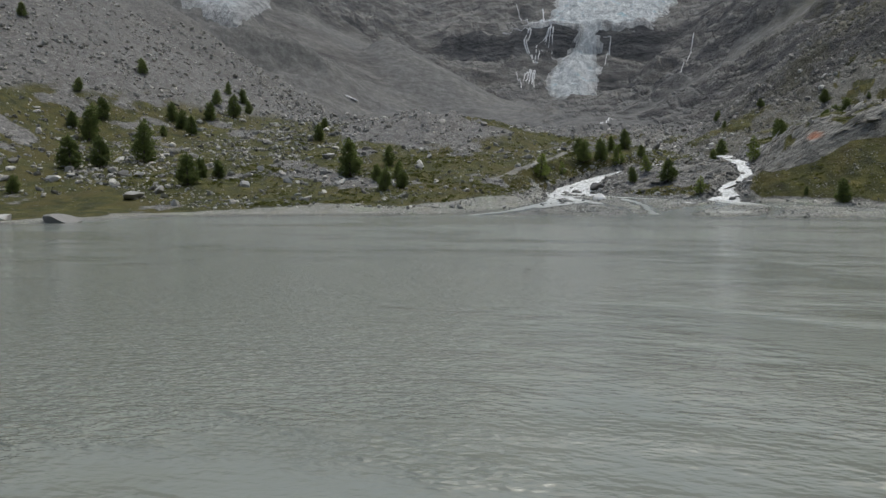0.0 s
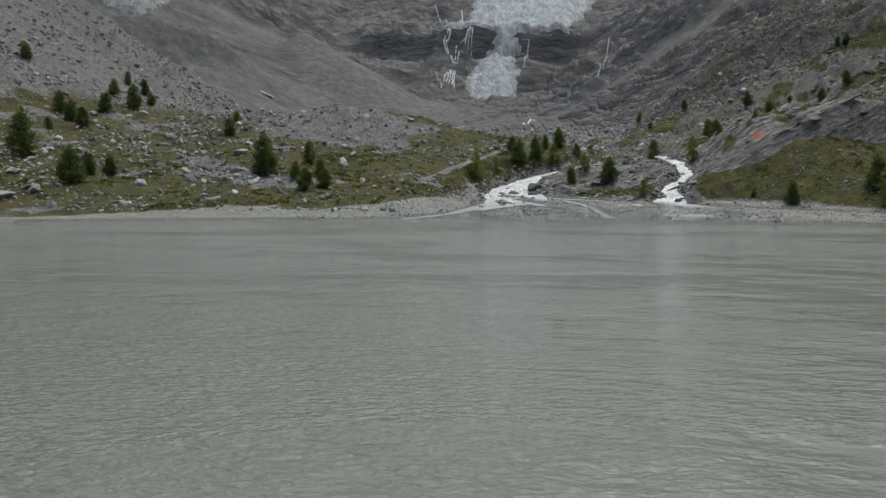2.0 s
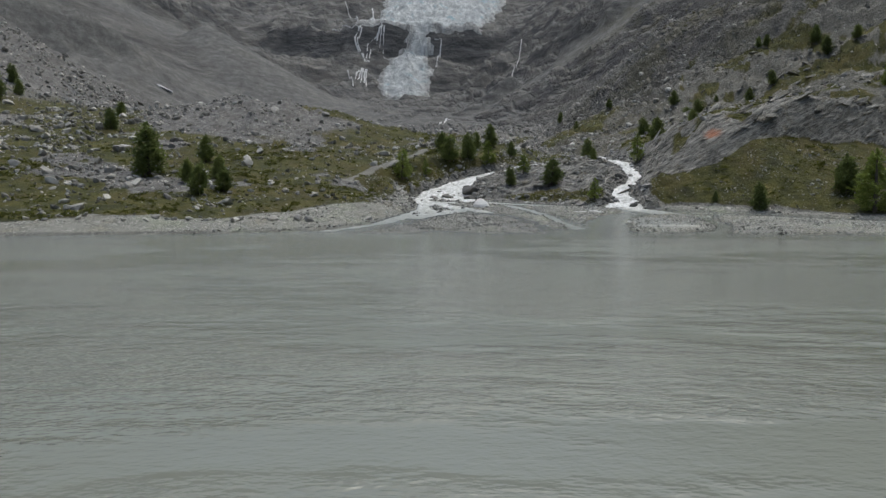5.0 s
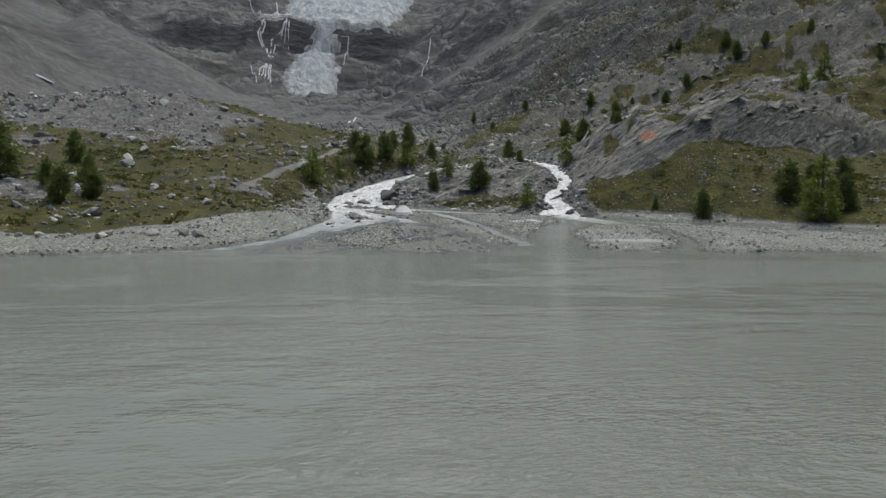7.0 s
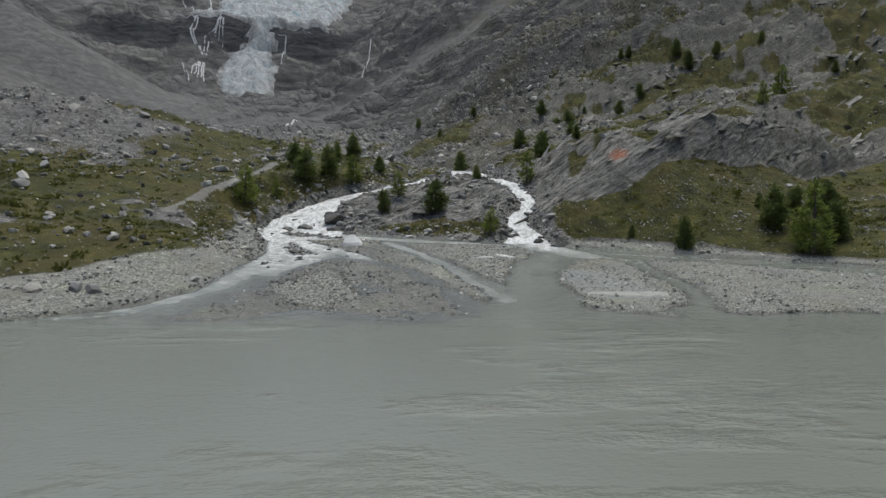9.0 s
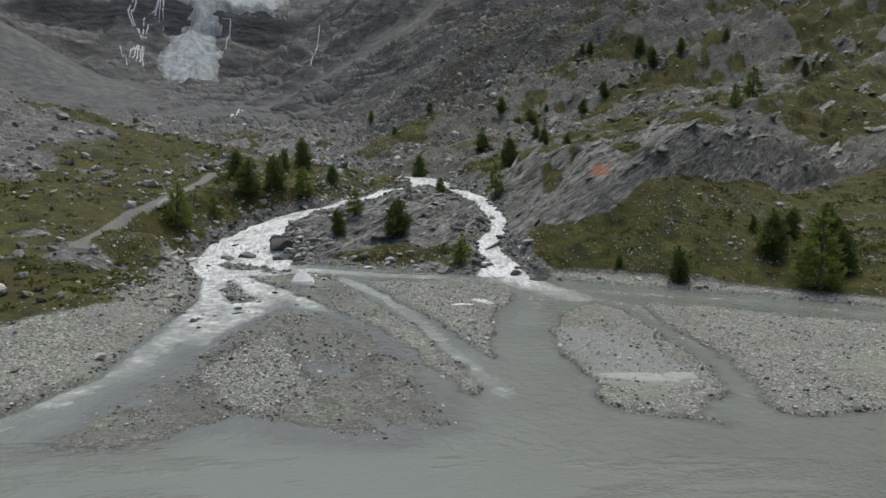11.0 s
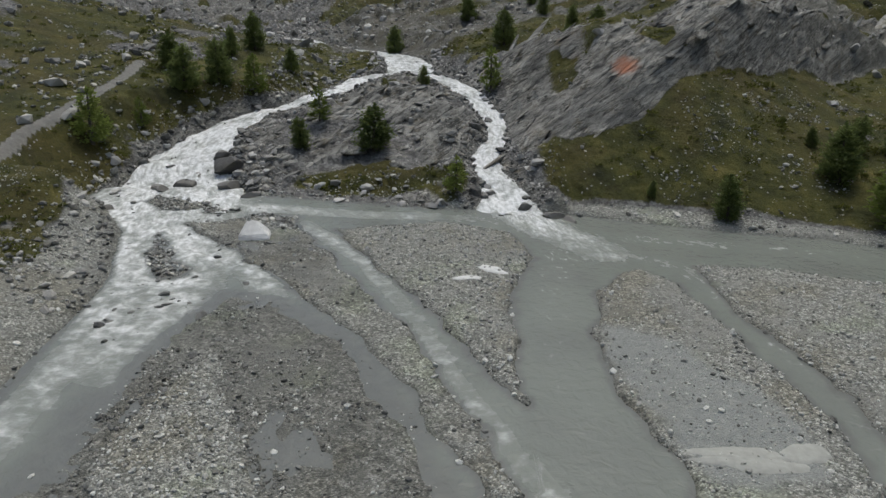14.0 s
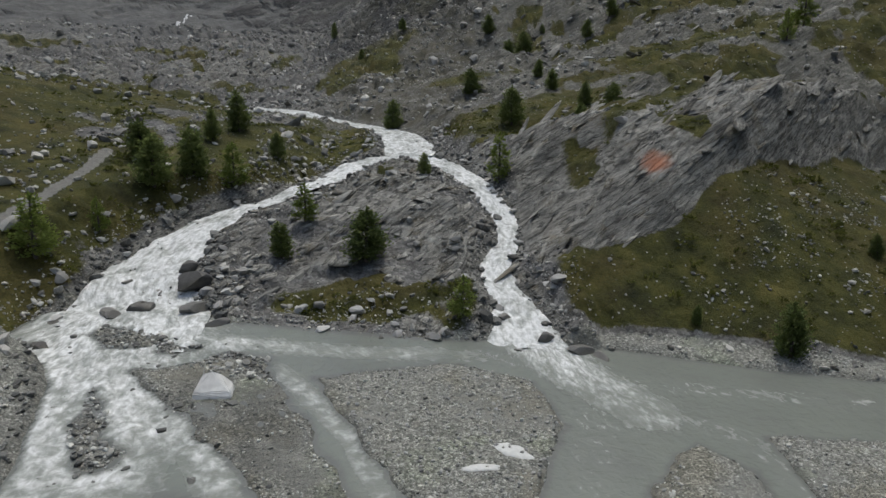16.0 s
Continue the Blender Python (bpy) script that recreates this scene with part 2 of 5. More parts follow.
def covers(x, y, z, inland, foot, arms, bars, flat):
    """Shares of grass, bare rock and river gravel on the ground; the rest is debris."""
    n1, n2, n3 = fbm(x, y, 14, 4, 31), fbm(x, y, 5, 3, 37), fbm(x, y, 40, 4, 41)
    leftland = step(-1, -4, x - np.interp(y, [-60, -30, -8, 0, 10, 18, 24, 31, 36, 45, 61, 80, 98, 117], [-18, -18, -20, -22, -26, -29, -30, -28, -25, -17, -8, -11, -25, -56]) + n2) * step(0, 3, inland - BEACH(y) + 1.5 * n2 + 1.5)
    grass = leftland * step(-0.30, 0.10, n1 + 0.5 * n2 + 0.32 - 0.0025 * np.maximum(0, -x - 90) - 0.006 * np.maximum(0, y - 60))
    m = np.hypot((x + 90) / 38, (y - 56) / 34)
    grass = grass * step(0.62, 1.05, m + 0.25 * n1)
    slope_up = step(24, 46, z + 7 * n1)
    grass = grass * (1 - slope_up * step(-80, -120, x))
    rightland = step(5, 8, x) * step(2.0, 3.4, inland + n2) * step(0.4, -0.4, foot + 0.9 * n2 + 0.5 * n1)
    grass = np.maximum(grass, rightland * step(-0.95, -0.65, n1 + 0.6 * n2))
    hillside = step(9, 13, foot) * step(-3, 2, x - np.interp(y, [40, 50, 61, 80, 98, 117], [4, 0, -5, -8, -22, -50]) + n2)
    tops = step(0.0, 0.35, n1 + 0.5 * n2 + 0.26 - 0.0022 * np.maximum(0, y - 70))
    grass = np.maximum(grass, hillside * tops * step(230, 150, y))
    meadow = step(-30, -18, x) * step(13, 7, np.abs(y - 62 - 0.3 * x)) * step(1.5, 4, arms)
    grass = np.maximum(grass, meadow * step(-0.5, 0, n1))
    hummock = np.exp(-((x + 56) / 24) ** 2 - ((y - 70) / 14) ** 2)
    grass = np.maximum(grass, step(0.25, 0.5, hummock + 0.35 * n1 + 0.15 * n2))
    pockets = step(0.5, 2, foot) * step(16, 9, foot) * step(8, 11, x) * step(0.30, 0.42, n2 + 0.25 * n1)
    grass = np.maximum(grass, 0.9 * pockets)
    isl = step(0, 2, inland) * step(4, 2.5, x) * step(0, 2, x - np.interp(y, [14, 24, 31, 36, 45, 56], [-24, -26, -26, -24, -16, -11])) * step(58, 54, y + 2 * n2)
    grass = np.where(isl > 0.5, np.maximum(grass * 0.3, isl * np.maximum(step(0.2, 0.4, n1 + 0.4 * n2), step(0.3, 0.7, np.exp(-((x + 8) / 9) ** 2 - ((y - 20) / 3.5) ** 2) + 0.5 * n2))) * 0.9, grass)
    grass = grass * step(0.6, 3.0, arms)
    grass = grass * step(400, 200, y)
    band = step(16, 6, np.abs(y - 218 + 0.12 * (x + 60) + 12 * n1)) * step(-210, -180, x) * step(-48, -62, x)
    grass = np.maximum(grass, band * step(-0.35, 0.05, n2 + n1))
    flats = step(95, 110, y) * step(185, 150, y) * step(-110, -90, x) * step(30, 0, x) * step(0.0, 0.3, fbm(x, y, 24, 3, 43))
    grass = np.maximum(grass, flats * step(2, 5, arms))
    path, _ = to_line(x, y, FOOTPATH)
    trail = step(0.85, 0.5, path + 0.3 * n2)
    grass = grass * (1 - trail)
    rock = step(-0.5, 0.3, foot + 0.9 * n2 + 0.5 * n1) * step(4, 5.5, x) * (1 - grass)
    rock = np.maximum(rock, isl * step(-0.25, 0.1, n1 + 0.2) * (1 - grass))
    rock = np.maximum(rock, step(2.2, 0.6, arms) * step(14, 18, y) * 0.8)
    rock = np.maximum(rock, step(150, 170, y) * step(0.0, 0.3, n3 + 0.02))
    gravel = np.where(inland < 1.0, 1.0, step(2.5, -1, inland - BEACH(y) + 1.5 * n2) * step(-20, -26, x) * step(26, 20, y))
    gravel = np.maximum(gravel, step(2.8, 1.6, inland + n2) * step(7, 10, x))
    gravel = np.maximum(gravel, trail) * (1 - grass)
    return grass, rock * (1 - gravel), gravel, trail


def relief(x, y, full=True):
    """The whole land: height and what it carries."""
    z, inland, foot = solid(x, y)
    arms = np.full(np.shape(x), 1e9)
    for arm in ARMS:
        d, w = to_line(x, y, arm)
        arms = np.minimum(arms, d - w)
    over = np.maximum(arms + 0.5 * fbm(x, y, 2.5, 3, 77), 0)
    bed = bed_level(x, y) - 0.35 + 0.62 * over + 0.03 * over ** 2
    z = np.where((y > 9) & (arms < 30), smin(z, bed, 0.5), z)
    # fan
    level = delta_level(x, y)
    wob = fbm(x, y, 3.0, 4, 5) * 0.9
    bars = np.full(np.shape(x), -1e9)
    for ring in BARS.values():
        bars = np.maximum(bars, inside(x, y, ring))
    flat = inside(x, y, WETFLAT)
    z = z + small(x, y, z, inland, foot, arms) * np.where(y > 9, step(0.3, 3.0, arms), 1) if full else z
    low = step(-1, 0.5, inside(x, y, BARS["strip"]))
    fan = level - 0.32 + step(-0.4, 0.55, bars + wob * 0.75 + 0.25 * fbm(x, y, 0.9, 2, 6)) * (0.53 - 0.07 * low + (0.13 + 0.05 * low) * fbm(x, y, 4.5, 3, 7) + 0.05 * fbm(x, y, 1.0, 2, 8)) + step(0.3, 4, bars) * 0.12 * (1 - low)
    fan = np.maximum(fan, level - 0.32 + step(-1.5, 1.5, flat + wob) * (0.36 + 0.06 * fbm(x, y, 5, 2, 15) + 0.05 * fbm(x, y, 0.9, 3, 16)))
    shoal = np.full(np.shape(x), -1e9)
    for ring in SHOALS.values():
        shoal = np.maximum(shoal, inside(x, y, ring))
    fan = np.maximum(fan, level - 0.32 + step(-0.7, 0.8, shoal + wob) * (0.40 + 0.10 * fbm(x, y, 0.9, 3, 17)))
    deep = -0.12 - 0.05 * np.maximum(0, -inland)
    lakeward = np.maximum(step(-31, -36, y), np.maximum(step(-33, -36, x), step(44, 50, x)))
    fan = fan * (1 - lakeward) + np.minimum(fan, deep) * lakeward
    fan = fan + 0.035 * fbm(x, y, 0.8, 3, 9) * step(60, 30, np.hypot(x, y + 10))
    shore = step(-0.5, 0.6, inland + 0.5 * wob)
    z = fan * (1 - shore) + np.maximum(z, fan) * shore
    return z, inland, foot, arms, bars, flat


def small(x, y, z, inland, foot, arms):
    """Hummocks, slabs, ribs and gullies."""
    far = step(150, 420, np.hypot(x, y))
    land = step(0, 6, inland)
    out = land * (0.45 * fbm(x, y, 9, 4, 3) + 0.10 * fbm(x, y, 1.6, 2, 4))
    # slabs dip towards the stream, so their edges climb to the right
    u, v = 0.80 * x + 0.60 * y, -0.60 * x + 0.80 * y
    dip = np.interp(x, [-40, 22, 30, 120], [-24.8, 13.6, 16.6, 37])
    w = z - dip + 0.12 * y + 0.7 * fbm(x, y, 9, 2, 8)
    slabs = -0.62 * ridged(w, u * 0.06, 3.6, 2, 21) - 0.34 * ridged(w, u * 0.10, 1.7, 2, 25) + 0.6 * fbm(w, u * 0.25, 6, 2, 26) - 0.16 * ridged(w, u * 0.2, 0.8, 2, 20)
    bulges = -0.75 * ridged(u + 0.3 * fbm(x, y, 6, 2, 22), w * 0.35, 5.0, 2, 29) * step(21, 29, x)
    joints = -0.55 * step(0.80, 0.97, 1 - np.abs(vnoise(u / 4.5 + 0.4 * fbm(x, y, 5, 2, 23), w / 9, 24)))
    stone = step(-0.5, 1.2, foot) * step(3, 5, x) * step(260, 160, y)
    out = out + stone * (slabs + bulges + 0.30 * blocks(u * 0.3, v * 0.5 + w * 0.5, 2.6, 27, 0.6) + 0.8 * joints * step(20, 28, x) + 0.8 * ridged(x, y, 14, 3, 28) * step(2, 7, foot))
    hillside = step(6, 14, foot) * step(260, 180, y)
    broken = step(-0.15, 0.25, fbm(x, y, 30, 3, 53))
    out = out + hillside * (-1.5 * ridged(u * 0.4, v, 13, 3, 51) + 1.4 * fbm(x, y, 26, 3, 52) + broken * (0.5 - 0.9 * ridged(u * 0.3, v, 5, 3, 54) + 0.45 * blocks(u * 0.55, v, 2.6, 55))) * step(4, 10, arms)
    out = out + step(66, 80, y) * step(300, 200, y) * step(5, 12, arms) * (0.8 * blocks(x, y, 2.6, 56) + 1.4 * blocks(x, y, 9, 57)) * step(-0.3, 0.2, fbm(x, y, 22, 3, 58))
    mid = step(1, 4, inland) * step(7, 4, x) * step(-26, -20, x) * step(14, 17, y) * step(60, 50, y)
    out = out + mid * (-0.55 * ridged(x * 0.35 + y * 0.15, y - 0.35 * x, 3.4, 3, 61) + 0.35 * blocks(x * 0.55, y, 3.0, 64, 0.6) + 0.18 * blocks(x * 0.9, y, 1.15, 65, 0.6) + 0.5 * fbm(x, y, 7, 2, 62))
    out = out + step(0.3, 3, arms) * step(8, 4, arms) * step(14, 20, y) * (0.6 * blocks(x, y, 1.4, 72) + 0.15 * ridged(x, y, 1.7, 3, 71))
    mound = np.exp(-np.hypot((x + 90) / 38, (y - 56) / 34) ** 2 * 2)
    out = out + 1.3 * np.exp(-((x + 56) / 30) ** 2 - ((y - 72) / 18) ** 2) * (fbm(x, y, 10, 3, 83) + 0.3)
    out = out + step(95, 120, y) * step(420, 300, y) * step(-240, -180, x) * step(6, 14, arms) * (1.8 * blocks(x, y, 8, 85) + 0.9 * blocks(x, y, 3.4, 86) + 2.2 * fbm(x, y, 28, 3, 87))
    out = out + mound * (2.0 * ridged(x * 0.6 + y * 0.35, (y * 0.6 - x * 0.35) * 0.22, 5.5, 3, 81) + 0.25 * blocks(x, y, 3.0, 84))
    gully = fbm(x, y, 120, 5, 91) * 22 + ridged(x, y, 60, 6, 95) * 15
    wall = ridged(x * 0.5, z * 1.6 + 0.3 * y, 45, 5, 98) * 11
    smooth = np.maximum(step(200, 120, np.hypot(x + 475, y - 545)), step(34, 14, to_line(x, y, CHUTE)[0]))
    gully, wall = gully * (1 - 0.85 * smooth), wall * (1 - 0.9 * smooth)
    out = out + far * (gully + wall) * step(30, 130, z)
    low = far * step(130, 30, z) * (fbm(x, y, 30, 4, 99) * 5)
    return out + low


# ---------------------------------------------------------------- ground sheet
def strip_angles():
    fine = np.radians(np.concatenate([np.arange(-80, -34, 0.25), np.arange(-34, 24, 0.2), np.arange(24, 122, 0.25)]))
    rest = np.radians(np.arange(122, 280, 3.0))
    return np.concatenate([fine, rest])


def ground_mesh():
    ang = strip_angles()
    rad = [6.0]
    while rad[-1] < 4200:
        r = rad[-1]
        rad.append(r + (0.38 if 22 < r < 76 else 0.7 if r <= 22 else 0.34 if r < 104 else 0.5 if r < 128 else max(0.5, (r - 90) * 0.0125)))
    rad = np.array(rad)
    A, R = np.meshgrid(ang, rad)
    x, y = (-np.sin(A) * R).ravel(), (-60 + np.cos(A) * R).ravel()
    z, inland, foot, arms, bars, flat = relief(x, y)
    grass, rock, gravel, trail = covers(x, y, z, inland, foot, arms, bars, flat)
    n, m = len(rad), len(ang)
    v = np.stack([x, y, z], 1)
    i = np.arange(n - 1)[:, None] * m + np.arange(m)[None, :]
    j = np.arange(n - 1)[:, None] * m + (np.arange(m)[None, :] + 1) % m
    quads = np.stack([i, i + m, j + m, j], 2).reshape(-1, 4)
    me = bpy.data.meshes.new("ground")
    me.vertices.add(len(v))
    me.vertices.foreach_set("co", v.ravel())
    me.loops.add(quads.size)
    me.loops.foreach_set("vertex_index", quads.ravel())
    me.polygons.add(len(quads))
    me.polygons.foreach_set("loop_start", np.arange(0, quads.size, 4))
    me.update(calc_edges=True)
    me.polygons.foreach_set("use_smooth", np.ones(len(quads), bool))
    # wet ground by the water; the bar-rim and left-bank bands also paint cut-bank shade
    wet_dark = np.maximum.reduce([step(0.20, 0.02, z - delta_level(x, y) + 0.05 * fbm(x, y, 1.5, 3, 18)) * step(1, -1, inland), 0.5 * step(0.55, 0.1, np.abs(bars + 0.5 * fbm(x, y, 3.0, 4, 5))) * step(1, -1, inland), step(1.2, 0.2, arms) * step(12, 16, y), 0.8 * step(1.1, 0.2, np.abs(inland - 0.3)) * step(-20, -24, x)])
    zz = z.reshape(n, m)
    slope = np.hypot(np.gradient(zz, axis=0) / np.gradient(R, axis=0), np.gradient(zz, axis=1) / (R * np.gradient(A, axis=1))).ravel()
    fans = np.maximum(step(210, 150, np.hypot(x + 475, y - 545) + 40 * fbm(x, y, 80, 3, 133)), step(0.60, 0.42, slope + 0.25 * fbm(x, y, 90, 4, 131)))
    chute, _ = to_line(x, y, CHUTE)
    fans = np.maximum.reduce([fans, step(34, 18, chute + 12 * fbm(x, y, 40, 3, 139)), step(190, 120, np.hypot(x + 400, y - 250) + 30 * fbm(x, y, 60, 3, 138)), step(-120, -150, x) * step(220, 150, y)])
    fans = fans * (1 - 0.75 * step(90, 50, np.hypot((x + 535) * 0.8, y - 470) + 25 * fbm(x, y, 40, 3, 136)))
    cliff = step(0.75, 1.25, slope + 0.3 * fbm(x, y, 40, 3, 135))
    old = step(60, 78, y + 0.3 * np.abs(x)) * step(-40, -20, x)
    silt = step(-0.4, 0.3, inside(x, y, SAND) + 0.5 * fbm(x, y, 1.5, 3, 137))
    for key, value in (("silt", silt), ("old", old), ("grass", grass), ("rock", rock), ("gravel", gravel), ("wet_dark", wet_dark), ("trail", trail), ("far", np.maximum(step(170, 420, np.hypot(x, y)), step(150, 210, y) * step(-60, -20, x))), ("fan", fans), ("cliff", cliff)):
        me.attributes.new(key, "FLOAT", "POINT").data.foreach_set("value", value.astype(np.float32))
    me.validate()
    return me


# ---------------------------------------------------------------- materials
class Nodes:
    """A node material under construction."""

    def __init__(self, name):
        self.m = bpy.data.materials.new(name)
        self.m.use_nodes = True
        self.t = self.m.node_tree
        self.b = self.t.nodes["Principled BSDF"]
        self.where = self.t.nodes.new("ShaderNodeTexCoord").outputs["Object"]

    def put(self, socket, value):
        if isinstance(value, bpy.types.NodeSocket):
            self.t.links.new(value, socket)
        else:
            socket.default_value = (*value, 1) if isinstance(value, tuple) and len(value) == 3 and socket.type == "RGBA" else value

    def add(self, kind, **values):
        n = self.t.nodes.new(kind)
        for key, value in values.items():
            self.put(n.inputs[key.replace("_", " ")], value)
        return n

    def scaled(self, sx, sy, sz, turn=0.0, source=None):
        n = self.t.nodes.new("ShaderNodeMapping")
        self.put(n.inputs["Vector"], source or self.where)
        n.inputs["Scale"].default_value, n.inputs["Rotation"].default_value = (sx, sy, sz), (0, 0, turn)
        return n.outputs[0]

    def turned(self, turn):
        n = self.t.nodes.new("ShaderNodeMapping")
        self.put(n.inputs["Vector"], self.where)
        n.inputs["Rotation"].default_value = (0, 0, turn)
        return n.outputs[0]

    def tilted(self, sx, sy, sz, lean):
        """Turned about y first, then stretched."""
        n = self.t.nodes.new("ShaderNodeMapping")
        self.put(n.inputs["Vector"], self.where)
        n.inputs["Rotation"].default_value = (0, lean, 0)
        return self.scaled(sx, sy, sz, 0.0, n.outputs[0])

    def noise(self, scale, detail=4.0, rough=0.55, vector=None, distortion=0.0):
        return self.add("ShaderNodeTexNoise", Vector=vector or self.where, Scale=scale, Detail=detail, Roughness=rough, Distortion=distortion).outputs["Fac"]

    def stones(self, scale, vector=None, feature="F1"):
        n = self.add("ShaderNodeTexVoronoi", Vector=vector or self.where, Scale=scale)
        n.feature = feature
        return n

    def math(self, op, a, b=0.5, clamp=False):
        n = self.t.nodes.new("ShaderNodeMath")
        n.operation, n.use_clamp = op, clamp
        self.put(n.inputs[0], a), self.put(n.inputs[1], b)
        return n.outputs[0]

    def span(self, v, a, b, c=0.0, d=1.0):
        n = self.add("ShaderNodeMapRange", Value=v)
        n.interpolation_type = "SMOOTHSTEP"
        for k, x in zip((1, 2, 3, 4), (a, b, c, d)):
            self.put(n.inputs[k], x)
        return n.outputs[0]

    def mix(self, f, a, b, mode="MIX"):
        n = self.t.nodes.new("ShaderNodeMix")
        n.data_type, n.blend_type = "RGBA", mode
        self.put(n.inputs[0], f), self.put(n.inputs[6], a), self.put(n.inputs[7], b)
        return n.outputs[2]

    def ramp(self, v, *stops):
        n = self.add("ShaderNodeValToRGB", Fac=v)
        e = n.color_ramp.elements
        while len(e) < len(stops):
            e.new(0.5)
        for k, (p, c) in zip(e, stops):
            k.position, k.color = p, (*c, 1) if isinstance(c, tuple) else (c, c, c, 1)
        return n.outputs[0]

    def cover(self, name):
        n = self.t.nodes.new("ShaderNodeAttribute")
        n.attribute_name = name
        return n.outputs["Fac"]

    def split(self, colour):
        return self.add("ShaderNodeSeparateColor", Color=colour).outputs[0]

    def random(self):
        return self.t.nodes.new("ShaderNodeObjectInfo").outputs["Random"]

    def island(self):
        return self.t.nodes.new("ShaderNodeNewGeometry").outputs["Random Per Island"]

    def bump(self, height, strength, distance):
        n = self.add("ShaderNodeBump", Height=height, Strength=strength, Distance=distance)
        return n.outputs[0]

    def done(self, colour, rough, normal=None, **more):
        self.put(self.b.inputs["Base Color"], colour)
        self.put(self.b.inputs["Roughness"], rough)
        if normal is not None:
            self.put(self.b.inputs["Normal"], normal)
        for key, value in more.items():
            self.put(self.b.inputs[key.replace("_", " ")], value)
        return self.m


def strata(n):
    """Layered rock: long streaks, cracks along the layers and joints across them."""
    streak = n.noise(1.3, 9, 0.68, n.tilted(0.2, 0.35, 1.4, radians(32)), 0.7)
    layers = n.noise(0.55, 5, 0.6, n.tilted(0.10, 0.2, 1.6, radians(32)), 0.35)
    line = lambda v, w: n.span(n.math("ABSOLUTE", n.math("SUBTRACT", v, 0.5), 0.0), 0.0, w, 1.0, 0.0)
    cracks = n.math("MAXIMUM", line(layers, 0.022), n.math("MULTIPLY", line(n.noise(1.3, 4, 0.6, n.tilted(0.12, 0.25, 1.5, radians(32)), 0.4), 0.03), 0.7))
    height = n.math("SUBTRACT", n.math("ADD", n.math("MULTIPLY", streak, 0.7), layers), n.math("MULTIPLY", cracks, 0.6))
    return streak, cracks, height


def ground_material():
    n = Nodes("valley_ground")
    big, mid, fine = n.noise(0.035, 5), n.noise(0.35, 5), n.noise(3.0, 5, 0.65)
    # debris: stones of two sizes
    s1, s2 = n.stones(1.1), n.stones(4.5)
    cell1, cell2 = n.split(s1.outputs["Color"]), n.split(s2.outputs["Color"])
    tone = n.math("ADD", n.math("MULTIPLY", cell1, 0.45), n.math("MULTIPLY", cell2, 0.55))
    scree = n.ramp(tone, (0.1, (0.07, 0.069, 0.066)), (0.5, (0.145, 0.143, 0.138)), (0.8, (0.23, 0.228, 0.22)), (1.0, (0.36, 0.355, 0.34)))
    scree = n.mix(n.span(mid, 0.4, 0.7), scree, n.mix(1.0, scree, (0.72, 0.71, 0.68), "MULTIPLY"))
    # far walls: dark rock in bands, pale debris fans
    band = n.noise(0.03, 10, 0.68, n.scaled(0.6, 0.6, 2.2), 0.8)
    wall = n.ramp(band, (0.30, (0.036, 0.037, 0.039)), (0.48, (0.098, 0.097, 0.094)), (0.68, (0.21, 0.207, 0.20)))
    # dark cliff rock; its bluish cast is distance haze painted into the colour
    wall = n.mix(n.math("MULTIPLY", n.cover("cliff"), 0.65), wall, n.ramp(band, (0.35, (0.03, 0.034, 0.041)), (0.7, (0.10, 0.105, 0.113))))
    rubble = n.ramp(n.math("ADD", n.math("MULTIPLY", n.noise(0.12, 8, 0.7), 0.6), n.math("MULTIPLY", n.noise(0.8, 5, 0.8), 0.4)), (0.34, (0.055, 0.056, 0.054)), (0.5, (0.112, 0.113, 0.110)), (0.66, (0.20, 0.20, 0.195)))
    wall = n.mix(n.cover("fan"), wall, rubble)
    moss = n.span(n.math("ADD", big, n.math("MULTIPLY", n.noise(0.3, 4), 0.3)), 0.60, 0.76, 0.0, 0.55)
    east = n.span(n.add("ShaderNodeSeparateXYZ", Vector=n.where).outputs[0], -120.0, 20.0)
    wall = n.mix(n.math("MULTIPLY", moss, east), wall, (0.08, 0.078, 0.04))
    scree = n.mix(n.math("MULTIPLY", n.cover("old"), n.span(mid, 0.35, 0.65, 0.35, 0.9)), scree, n.mix(fine, (0.05, 0.047, 0.028), (0.13, 0.122, 0.09)))
    scree = n.mix(n.cover("far"), scree, wall)
    # bare rock: smooth slabs with long streaks and cracks
    streak, gap, layers = strata(n)
    rock = n.ramp(n.math("ADD", n.math("MULTIPLY", streak, 0.75), n.math("MULTIPLY", mid, 0.25)),
                  (0.33, (0.07, 0.069, 0.064)), (0.43, (0.165, 0.163, 0.15)), (0.53, (0.285, 0.282, 0.258)), (0.70, (0.46, 0.455, 0.415)))
    rock = n.mix(n.math("MULTIPLY", gap, 0.85), rock, (0.035, 0.034, 0.032))
    speck = n.noise(7.0, 5, 0.75)
    rock = n.mix(1.0, rock, n.ramp(speck, (0.3, 0.62), (0.7, 1.25)), "MULTIPLY")
    lichen = n.span(n.noise(0.35, 6, 0.7), 0.54, 0.68, 0.0, 0.6)
    rock = n.mix(lichen, rock, n.mix(speck, (0.07, 0.058, 0.032), (0.17, 0.135, 0.085)))
    rock = n.mix(n.math("MULTIPLY", n.cover("old"), n.span(n.noise(0.8, 6, 0.7), 0.35, 0.6, 0.25, 0.75)), rock, n.mix(speck, (0.065, 0.064, 0.05), (0.15, 0.147, 0.125)))
    rust = n.add("ShaderNodeVectorMath", Vector=n.where)
    rust.operation = "DISTANCE"
    rust.inputs[1].default_value = (16.2, 29.8, 13.6)
    rust_at = n.span(n.math("ADD", rust.outputs["Value"], n.math("MULTIPLY", streak, 2.0)), 1.4, 3.0, 0.8, 0.0)
